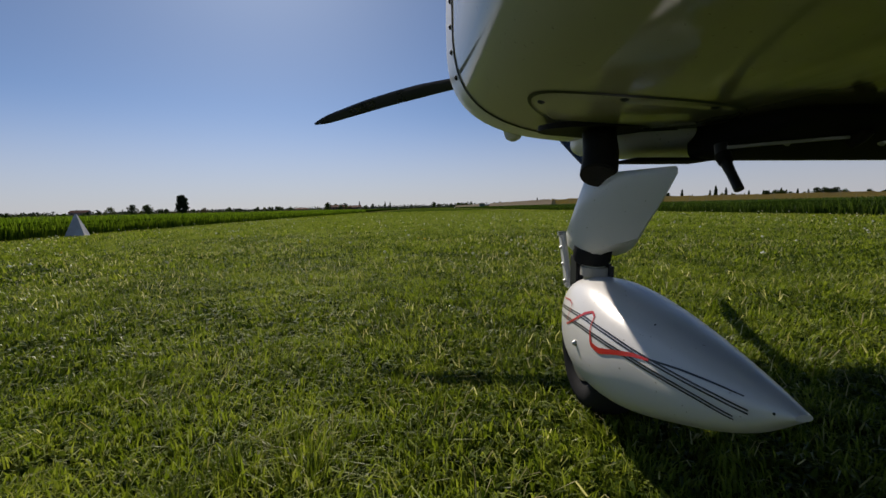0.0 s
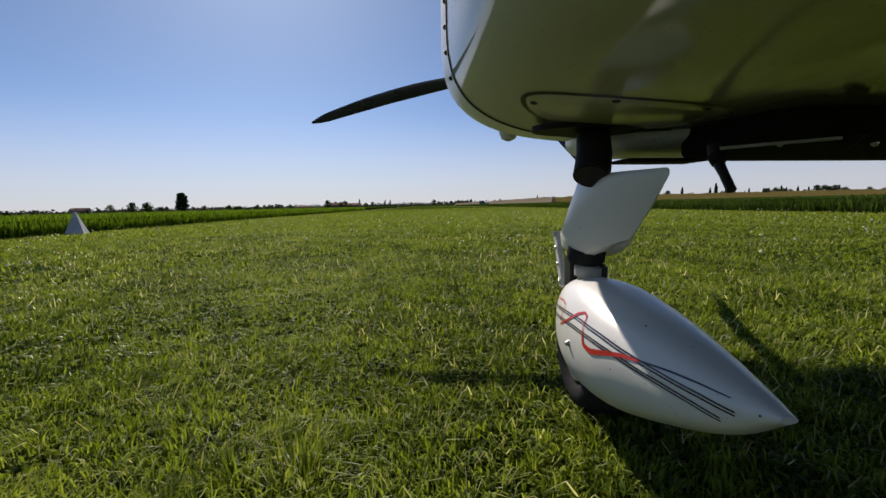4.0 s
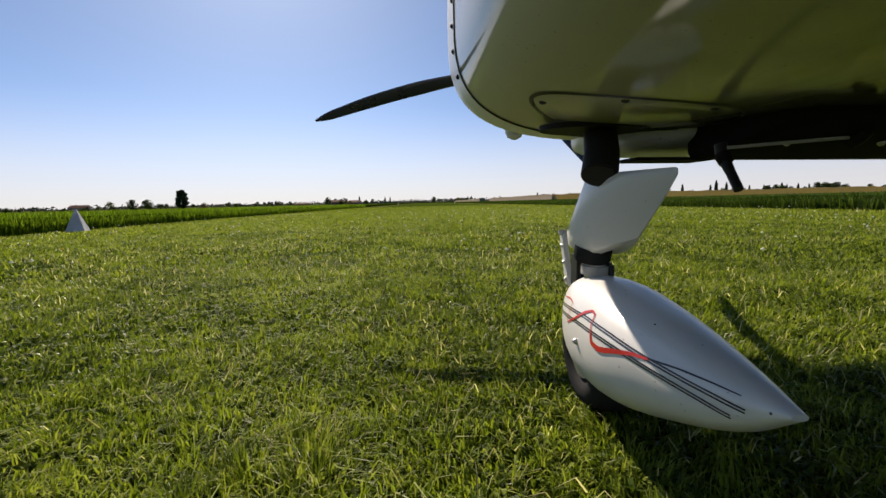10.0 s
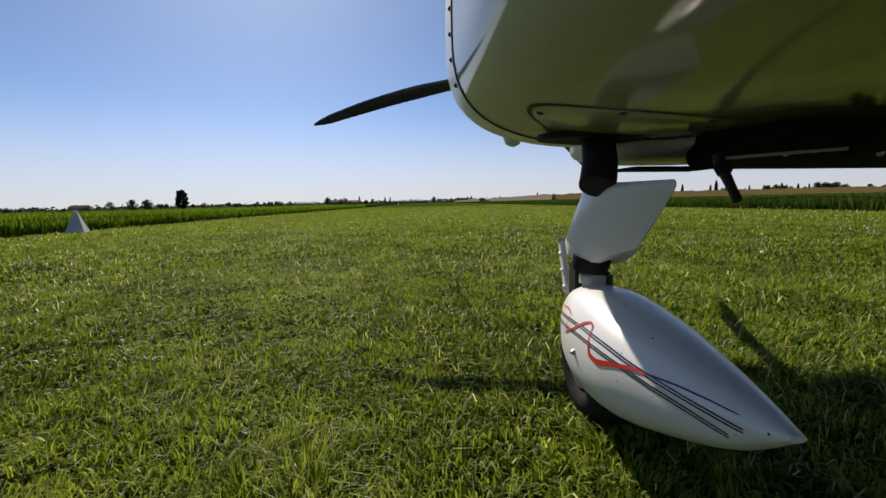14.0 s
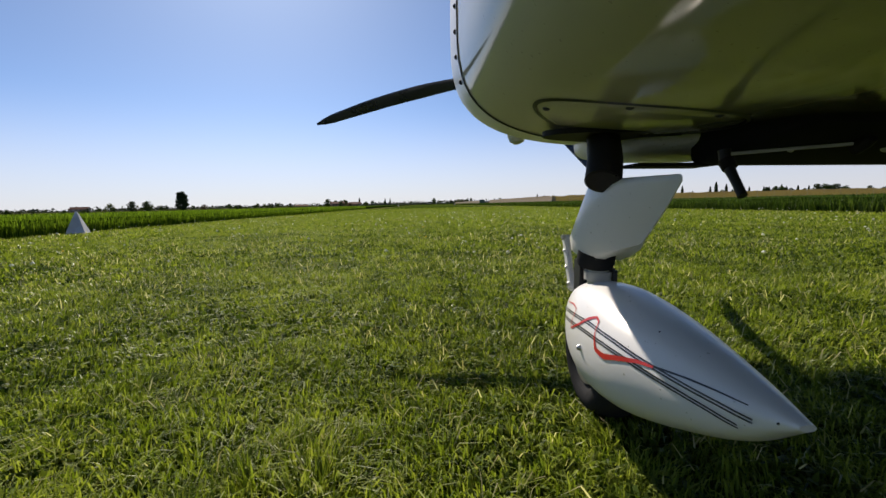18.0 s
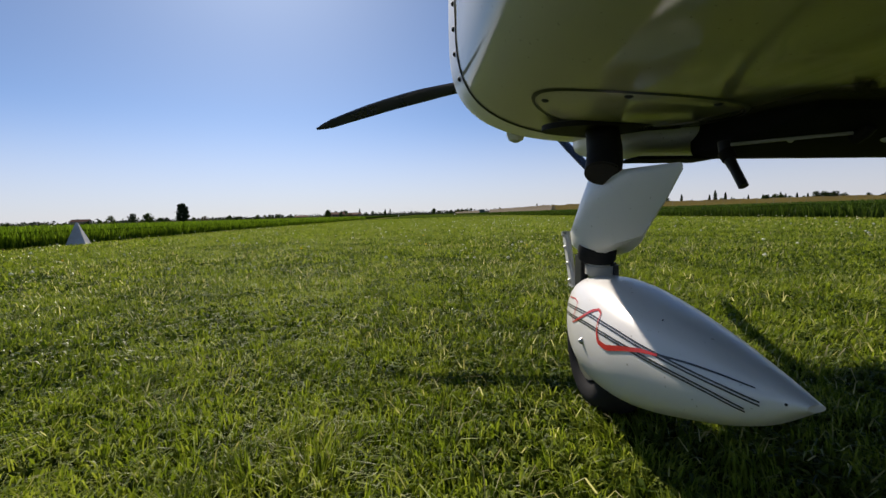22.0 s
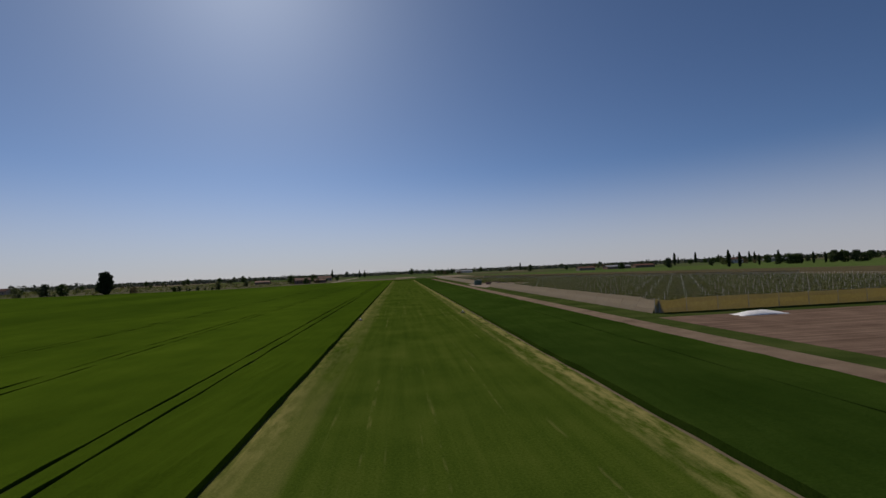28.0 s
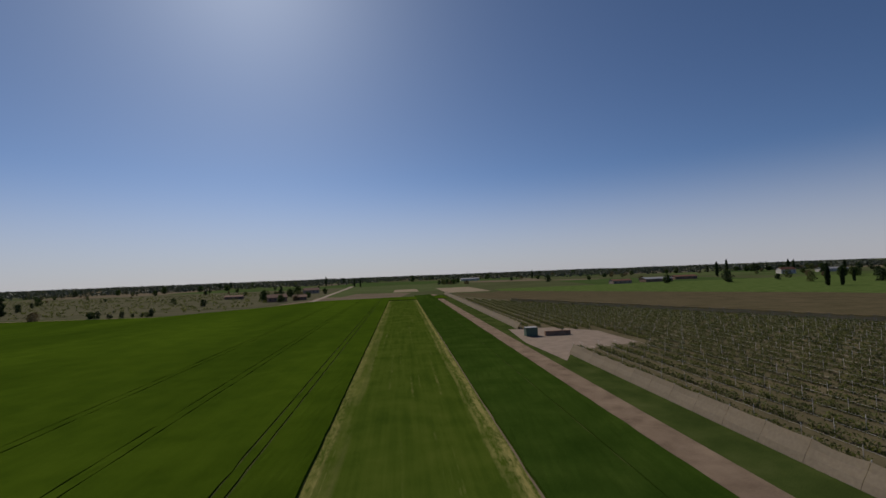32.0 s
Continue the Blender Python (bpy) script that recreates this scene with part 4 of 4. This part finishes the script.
# a pyramid marker at the strip's edge
marker = thing("strip_marker", "weathered grey-white pyramid marker on the grass edge", "runway marker", Matrix.LocRotScale((STAND_X - 8.1, STAND_Y + 10.6, 0), Euler((0, 0, 0.35)), (0.72, 0.72, 0.72)))
for k in range(4):
    bm = bmesh.new()
    c, s = math.cos(k * math.pi / 2), math.sin(k * math.pi / 2)
    pts = [(-0.27, -0.27, 0), (0.27, -0.27, 0), (0.02, -0.02, 0.74), (-0.02, -0.02, 0.74)]
    lo = [bm.verts.new((x * c - y * s, x * s + y * c, z)) for x, y, z in pts]
    hi = [bm.verts.new((x * 0.95 * c - y * 0.95 * s, x * 0.95 * s + y * 0.95 * c, z - 0.01)) for x, y, z in pts]
    bm.faces.new(lo)
    bm.faces.new(hi[::-1])
    for i in range(4):
        bm.faces.new((lo[i], lo[(i + 1) % 4], hi[(i + 1) % 4], hi[i]))
    part("board", bm, MARKER, marker, smooth=False)

# ---------------------------------------------------------------- trees and bushes
def leaf_cloud(centres, radii, per, size, seed):
    """Many small leaf clumps on and in a set of rounded masses: arrays of vertices and triangles."""
    rg = np.random.default_rng(seed)
    verts, faces = [], []
    for c, r in zip(centres, radii):
        d = rg.normal(0, 1, (per, 3))
        d /= np.linalg.norm(d, axis=1)[:, None]
        p = np.array(c) + d * np.array(r) * (rg.uniform(0.45, 1.08, per) ** 0.6)[:, None]
        for q in p:
            a, b = rg.normal(0, 1, 3), rg.normal(0, 1, 3)
            a, b = a / np.linalg.norm(a) * size * rg.uniform(0.6, 1.4), b / np.linalg.norm(b) * size * rg.uniform(0.6, 1.4)
            k = len(verts)
            verts += [q - a, q + b, q + a, q - b]
            faces.append((k, k + 1, k + 2, k + 3))
    return verts, faces


def tree(name, height, spread, mat, label, kind="round", seed=1, masses=16, per=60, low=0.22):
    """Tapered trunk with limbs, and a crown of leaf clumps with gaps."""
    rg = np.random.default_rng(seed)
    ob = thing(name, label, "tree")
    bm = bmesh.new()
    trunk = tube([(0, 0, -0.2), (0.05, 0, height * 0.3), (0, 0.08, height * 0.62), (0.05, 0, height * 0.85)], [height * 0.03, height * 0.022, height * 0.012, height * 0.004], 8)
    part("trunk", trunk, BARK, ob)
    cents, rads = [], []
    for k in range(masses):
        f = (k + 0.5) / masses
        z = height * (low + (0.94 - low) * f)
        if kind == "poplar":
            w = spread * math.sin(math.pi * min(1, 0.15 + 0.85 * f)) ** 0.5 * 0.5
            off, rr = 0.25 * w, w * 0.9
            rz = height / masses * 1.5
        else:
            w = spread * math.sqrt(max(0.05, 1 - (2 * f - 0.85) ** 2 / 1.35))
            off, rr = w * rg.uniform(0.25, 0.75), spread * rg.uniform(0.28, 0.46)
            rz = rr * 0.8
        a = k * 2.4 + rg.uniform(-0.4, 0.4)
        cents.append((off * math.cos(a), off * math.sin(a), z))
        rads.append((rr, rr, rz))
        if k % 3 == 0:
            part("limb", tube([(0, 0, z * 0.75), (cents[-1][0] * 0.5, cents[-1][1] * 0.5, z * 0.88), cents[-1]], [height * 0.012, height * 0.008, height * 0.003], 6), BARK, ob)
    v, f = leaf_cloud(cents, rads, per, spread * (0.076 if kind != "poplar" else 0.15), seed + 9)
    put("crown", mesh_data("crown", v, f, mat), ob)
    return ob


def at(x, y, size=1.0, turn=0.0, tall=1.0):
    return Matrix.LocRotScale((x, y, 0), Euler((0, 0, turn)), (size, size, size * tall))


round_tree = tree("round_tree", 17.0, 5.6, LEAVES_DARK, "tall dark round-crowned tree beyond the crop", seed=3, masses=30, per=300, low=0.08)
round_tree.matrix_basis = at(-223, 353)
poplar = tree("poplar", 15.0, 2.9, LEAVES_DARK, "dark narrow poplar by the meadow", "poplar", 5, 14, 240, 0.06)
poplar.matrix_basis = at(288, 363)
copy_thing(poplar, at(297, 361, 0.85, 1.0))
for x, y, s in ((-84, 893, 1.0), (-72, 876, 0.95), (-169, 1100, 1.4), (420, 640, 1.3), (520, 560, 1.1), (96, 900, 0.8), (640, 900, 1.6), (270, 980, 1.2)):
    copy_thing(poplar, at(x, y, s, x))
broad = tree("broad_tree", 9.0, 5.5, LEAVES, "broad green tree on the far side of the fields", seed=11, masses=18, per=75, low=0.08)
broad.matrix_basis = at(-262, 366)
pale = tree("spring_tree", 8.0, 4.8, LEAVES_PALE, "pale spring-green tree with open crown", seed=21, masses=16, per=60, low=0.08)
pale.matrix_basis = at(-300, 372)
dark = tree("dark_tree", 10.0, 5.2, LEAVES_DARK, "dark dense tree in the hedge line", seed=31, masses=18, per=75, low=0.06)
dark.matrix_basis = at(-285, 380)
russet = tree("russet_bush", 5.0, 3.8, LEAVES_RUST, "russet-brown bush beside the crop", seed=41, masses=12, per=65, low=0.05)
russet.matrix_basis = at(-206, 358)
for x, y, q in ((350, 400, 0.7), (368, 372, 0.65), (374, 366, 0.55), (380, 372, 0.7), (386, 366, 0.65)):
    copy_thing(poplar, at(x, y, q, y))
for x, y, q, ob in ((360, 388, 0.95, dark), (364, 380, 1.05, broad), (371, 380, 1.0, broad), (391, 362, 1.1, dark), (396, 358, 1.15, broad), (401, 352, 1.05, dark), (406, 348, 0.9, broad), (300, 470, 1.1, dark), (260, 500, 0.9, broad)):
    copy_thing(ob, at(x, y, q, x))
rg = np.random.default_rng(77)
kinds = [broad, pale, dark, broad, dark, russet]
spots = []
for k in range(16):                               # gardens on the other side, with tall poplars
    spots.append((rg.uniform(640, 800), rg.uniform(840, 900), rg.uniform(0.9, 1.4)))
for x, y, q in ((655, 850, 1.1), (690, 860, 1.0), (720, 845, 1.35), (736, 850, 1.3), (600, 900, 1.0)):
    copy_thing(poplar, at(x, y, q, x))
for k in range(26):                               # hedge at the end of the left-hand crop
    x = rg.uniform(-420, -100)
    spots.append((x, far_end(x) + rg.uniform(7, 12), rg.uniform(0.2, 0.40)))
for k in range(70):                               # scrub and hedges behind it
    spots.append((rg.uniform(-900, -110), rg.uniform(430, 950), rg.uniform(0.3, 0.75)))
for k in range(14):                               # round the farm by the road
    spots.append((rg.uniform(-125, -82), rg.uniform(440, 620), rg.uniform(0.5, 1.0)))
for k in range(60):                               # across the far end
    spots.append((rg.uniform(-700, 800), rg.uniform(850, 1900), rg.uniform(0.7, 1.5)))
for k in range(10):                               # clump beyond the strip's end
    spots.append((rg.uniform(58, 106), rg.uniform(770, 860), rg.uniform(0.6, 1.1)))
for k in range(60):                               # hedges and gardens on the other side
    spots.append((rg.uniform(200, 1500), rg.uniform(420, 1100), rg.uniform(0.5, 1.2)))
for k in range(16):
    spots.append((rg.uniform(380, 700), rg.uniform(470, 520), rg.uniform(0.6, 1.1)))
for x, y, s in spots:
    copy_thing(kinds[int(rg.integers(6))], at(x, y, s, rg.uniform(0, 6), rg.uniform(0.8, 1.25)))

# far woods and hedgerows, too many to count; distance haze is in their colour
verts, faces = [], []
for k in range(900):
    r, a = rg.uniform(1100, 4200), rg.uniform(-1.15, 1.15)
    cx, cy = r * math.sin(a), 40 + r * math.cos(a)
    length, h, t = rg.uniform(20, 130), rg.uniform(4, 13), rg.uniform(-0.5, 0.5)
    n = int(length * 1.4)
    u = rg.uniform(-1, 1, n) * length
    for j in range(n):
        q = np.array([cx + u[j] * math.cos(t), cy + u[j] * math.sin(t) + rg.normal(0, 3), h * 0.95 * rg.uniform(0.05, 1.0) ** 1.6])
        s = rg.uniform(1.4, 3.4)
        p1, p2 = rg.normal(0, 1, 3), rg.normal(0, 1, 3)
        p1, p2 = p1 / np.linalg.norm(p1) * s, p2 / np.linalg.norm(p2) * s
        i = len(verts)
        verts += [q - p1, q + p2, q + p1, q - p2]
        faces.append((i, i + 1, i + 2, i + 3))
tagged(put("far_woods", mesh_data("far_woods", verts, faces, LEAVES_HAZED)), "far hedgerows and woods along the flat horizon", "woods", kind="stuff")

# low shrubs over the scrub field
cents = [(rg.uniform(-800, -110), 385 + 15.0 * int(rg.integers(0, 26)) + rg.normal(0, 1.2), 0.7) for k in range(2600)]
v, f = leaf_cloud(cents, [(1.1, 1.1, 0.7)] * len(cents), 10, 0.45, 5)
tagged(put("shrubs", mesh_data("shrubs", v, f, LEAVES_ORCHARD)), "scattered low shrubs on rough ground", "shrubs", kind="stuff")


# ---------------------------------------------------------------- net fence round the orchard
def fence(x0, y0, x1, y1, height, label, slope=0.0):
    ob = thing("net_fence", label, "fence", kind="")
    n = max(1, round(math.hypot(x1 - x0, y1 - y0) / 5.0))
    ux, uy = (x1 - x0) / n, (y1 - y0) / n
    d = math.hypot(ux, uy)
    bm = tube([(0, 0, 0), (0, 0, height + 0.12)], [0.06, 0.05], 8)
    first = part("post", bm, GALV, ob)
    first.location = (x0, y0, 0)
    for k in range(1, n + 1):
        put("post", first.data, ob, Matrix.Translation((x0 + ux * k, y0 + uy * k, 0)))
    rg2 = np.random.default_rng(int(abs(x0 + y0)))
    for k in range(n):
        sag, out = rg2.uniform(0.02, 0.28), rg2.uniform(-0.12, 0.12)
        vs, fs = [], []
        for j in range(9):
            s = 0.005 + 0.99 * j / 8
            dip = sag * 4 * s * (1 - s)
            for q in range(4):
                z = (height - dip) * q / 3
                w = out * 4 * s * (1 - s) * math.sin(math.pi * q / 3) + 0.03 * (1 if q % 2 else -1)
                vs.append((x0 + ux * (k + s) - uy / d * w - slope * (1 - q / 3), y0 + uy * (k + s) + ux / d * w, z + 0.02))
        for j in range(8):
            for q in range(3):
                i = j * 4 + q
                fs.append((i, i + 4, i + 5, i + 1))
        me = mesh_data("net", vs, fs, NET)
        net = put("net", me, ob)
        mod = net.modifiers.new("thickness", "SOLIDIFY")
        mod.thickness = 0.012
    return ob


fence(36.3, 62.5, 36.3, 183, 2.1, "sloping beige windbreak net fence on grey posts", 1.2)
fence(35.6, 62.5, 152, 63, 2.1, "sagging beige windbreak net fence beside bare soil")
fence(36.5, 226, 38.3, 480, 2.1, "long sloping beige windbreak net fence beside the track", 1.2)
fence(152.5, 157, 64.5, 348, 1.9, "pale net fence at the orchard's far side")


# ---------------------------------------------------------------- orchard rows on trellis posts
post_bm = tube([(0, 0, 0), (0, 0, 1.9)], [0.030, 0.027], 6)
post_me = bpy.data.meshes.new("post")
post_bm.to_mesh(post_me)
post_bm.free()
post_me.materials.append(PALEWALL)


def foliage_row(x0, x1, seed, per_m, size, h):
    rg2 = np.random.default_rng(seed)
    n = int((x1 - x0) * per_m)
    x = rg2.uniform(x0, x1, n)
    gap = (np.sin(x * 2.1 + seed) + np.sin(x * 0.73 + seed * 2)) > -1.25
    x = x[gap]
    n = len(x)
    p = np.stack([x, rg2.normal(0, 0.28, n), h * rg2.uniform(0.05, 1.0, n)], -1)
    a, b = rg2.normal(0, 1, (n, 3)), rg2.normal(0, 1, (n, 3))
    a *= (size * rg2.uniform(0.6, 1.4, n) / np.linalg.norm(a, axis=1))[:, None]
    b *= (size * rg2.uniform(0.6, 1.4, n) / np.linalg.norm(b, axis=1))[:, None]
    v = np.stack([p - a, p + b, p + a, p - b], 1).reshape(-1, 3)
    return v, np.arange(4 * n).reshape(n, 4).tolist()


for k in range(28):
    x = 39.5 + 4.0 * k
    end = 157 + (152 - x) * 2.17 - 3
    spans = [(66, min(end, 478))] if x > 56 else ([(66, 188), (218 if x > 47 else 229, min(end, 478))])
    for j, (y0, y1) in enumerate(spans):
        row = thing("orchard_row", "low trained green fruit row on pale trellis posts", "orchard row", pose(x, y0, 0, 0, 0, 90), "orchard rows")
        v, f = foliage_row(0, y1 - y0, k * 2 + j, 52 if x < 80 else 24, 0.14 if x < 80 else 0.22, 1.0)
        put("foliage", mesh_data("foliage", v, f, LEAVES_ORCHARD), row)
        n = int((y1 - y0) / 6.0)
        for q in range(n + 1):
            put("post", post_me, row, Matrix.Translation((0.2 + 6.0 * q + (k % 3) * 0.3, 0, 0)))
        bm = box(bmesh.new(), (0, -0.008, 1.55), (y1 - y0, 0.008, 1.568))
        part("wire", bm, GALV, row, "pale trellis line", smooth=False)

# ---------------------------------------------------------------- things by the fence
cabin = thing("pump_cabin", "dark green steel container by the concrete yard", "container", pose(35.2, 211, 0.03))
part("body", box(bmesh.new(), (-1.6, -1.2, 0), (1.6, 1.2, 2.3), 0.05), GREENBOX, cabin)
part("roof", box(bmesh.new(), (-1.7, -1.3, 2.3), (1.7, 1.3, 2.4), 0.03), GREYROOF, cabin)
for x in (-0.8, 0.8):
    part("door", box(bmesh.new(), (x - 0.7, -1.24, 0.12), (x + 0.7, -1.19, 2.1), 0.01), GREENBOX, cabin)
crates = thing("crate_stack", "long stack of reddish-brown wooden crates", "crates", pose(42.5, 210, 0.03))
for k in range(6):
    for q in range(2):
        part("crate", box(bmesh.new(), (-3.6 + 1.2 * k, -0.5, 0.62 * q), (-2.44 + 1.2 * k, 0.5, 0.62 * q + 0.6), 0.02), WOOD, crates, smooth=False)
heap = thing("covered_heap", "crumpled white plastic sheet over a low heap on bare soil", "tarpaulin", pose(46.2, 55.5, 0.0))
vs, fs = [], []
for j in range(13):
    for i in range(25):
        x, y = -3.4 + 6.8 * i / 24, -1.3 + 2.6 * j / 12
        e = max(0.0, 1 - (x / 3.5) ** 2) * max(0.0, 1 - (y / 1.35) ** 2)
        vs.append((x + 0.1 * math.sin(j * 2.1), y, 0.02 + 0.6 * e * (0.75 + 0.25 * math.sin(i * 1.9 + j * 1.3)) + 0.03 * math.sin(i * 3.7 + j * 5.1) * (e > 0)))
for j in range(12):
    for i in range(24):
        k = j * 25 + i
        fs.append((k, k + 1, k + 26, k + 25))
sheet_ob = put("plastic_sheet", mesh_data("plastic_sheet", vs, fs, TARP, True), heap)
sheet_ob.modifiers.new("thickness", "SOLIDIFY").thickness = 0.01
for x, y, label in ((8.9, 78.9, "small grey hydrant at the strip's edge"), (-8.9, 74.5, "small white stone marker at the strip's edge")):
    h = thing("edge_marker", label, "marker", pose(x, y, 0))
    part("base", box(bmesh.new(), (-0.4, -0.3, 0), (0.4, 0.3, 0.12), 0.03), CONCRETE, h)
    part("cap", tube([(0, 0, 0.12), (0, 0, 0.3), (0, 0, 0.36)], [0.12, 0.12, 0.05], 10), TARP, h)


# ---------------------------------------------------------------- farm buildings
def house(name, x, y, turn, length, depth, eaves, ridge, wall, roof, label, windows=4):
    ob = thing(name, label, "farm building", pose(x, y, 0, 0, 0, turn))
    l, d = length / 2, depth / 2
    part("wall", box(bmesh.new(), (-l, -d, -0.2), (l, d, eaves)), wall, ob, smooth=False)
    bm = bmesh.new()
    prof = [(-d - 0.4, eaves - 0.1), (0, ridge), (d + 0.4, eaves - 0.1), (d + 0.4, eaves + 0.1), (0, ridge + 0.22), (-d - 0.4, eaves + 0.1)]
    a = [bm.verts.new((-l - 0.4, py, pz)) for py, pz in prof]
    b = [bm.verts.new((l + 0.4, py, pz)) for py, pz in prof]
    bm.faces.new(a), bm.faces.new(b[::-1])
    for i in range(6):
        bm.faces.new((a[i], a[(i + 1) % 6], b[(i + 1) % 6], b[i]))
    part("roof", bm, roof, ob, smooth=False)
    for s in (-1, 1):
        bm = bmesh.new()
        tri = [bm.verts.new((s * (l - 0.01), py, pz)) for py, pz in ((-d, eaves - 0.05), (d, eaves - 0.05), (0, ridge))]
        tri2 = [bm.verts.new((s * (l - 0.2), py, pz)) for py, pz in ((-d, eaves - 0.05), (d, eaves - 0.05), (0, ridge))]
        bm.faces.new(tri), bm.faces.new(tri2[::-1])
        for i in range(3):
            bm.faces.new((tri[i], tri[(i + 1) % 3], tri2[(i + 1) % 3], tri2[i]))
        part("gable", bm, wall, ob, smooth=False)
    for k in range(windows):
        wx = -l + length * (k + 0.5) / windows
        part("window", box(bmesh.new(), (wx - 0.6, -d - 0.03, eaves * 0.35), (wx + 0.6, -d + 0.05, eaves * 0.8)), DARKGLASS, ob, smooth=False)
    return ob


house("farmhouse", -104, 470, 20, 15, 9, 3.6, 6.0, WOOD, ROOF, "dark timber farmhouse with a red-brown tiled roof")
house("barn", -88, 482, 12, 11, 7, 2.8, 4.4, WOOD, ROOF, "small low brown barn with a tiled roof")
house("shed", -171, 560, 8, 17, 7, 2.6, 4.0, WOOD, ROOF, "low dark shed with a tiled roof")
house("farmhouse", -110, 640, 20, 18, 10, 4.0, 6.6, WALLS, ROOF, "rendered farmhouse with a red-brown tiled roof")
house("barn", 285, 560, 6, 34, 11, 3.2, 4.8, WOOD, GREYROOF, "long brown barn with a grey roof")
house("barn", 345, 600, 4, 30, 10, 3.2, 4.8, WOOD, ROOF, "long brown barn with a tiled roof")
house("shed", 235, 545, 6, 22, 9, 3.0, 4.6, WALLS, ROOF, "low rendered shed beside the barns")
house("farmhouse", 520, 640, -5, 20, 10, 5.5, 8.5, PALEWALL, ROOF, "pale farmhouse among trees")
house("barn", 610, 660, 0, 40, 12, 4.0, 6.0, PALEWALL, GREYROOF, "pale barn with a grey roof among trees")
house("barn", 150, 1050, 0, 40, 12, 4.0, 6.0, PALEWALL, GREYROOF, "white barn far across the fields")
house("farmhouse", -470, 560, 10, 22, 10, 5.0, 8.0, WALLS, ROOF, "rendered farmhouse far across the scrub")
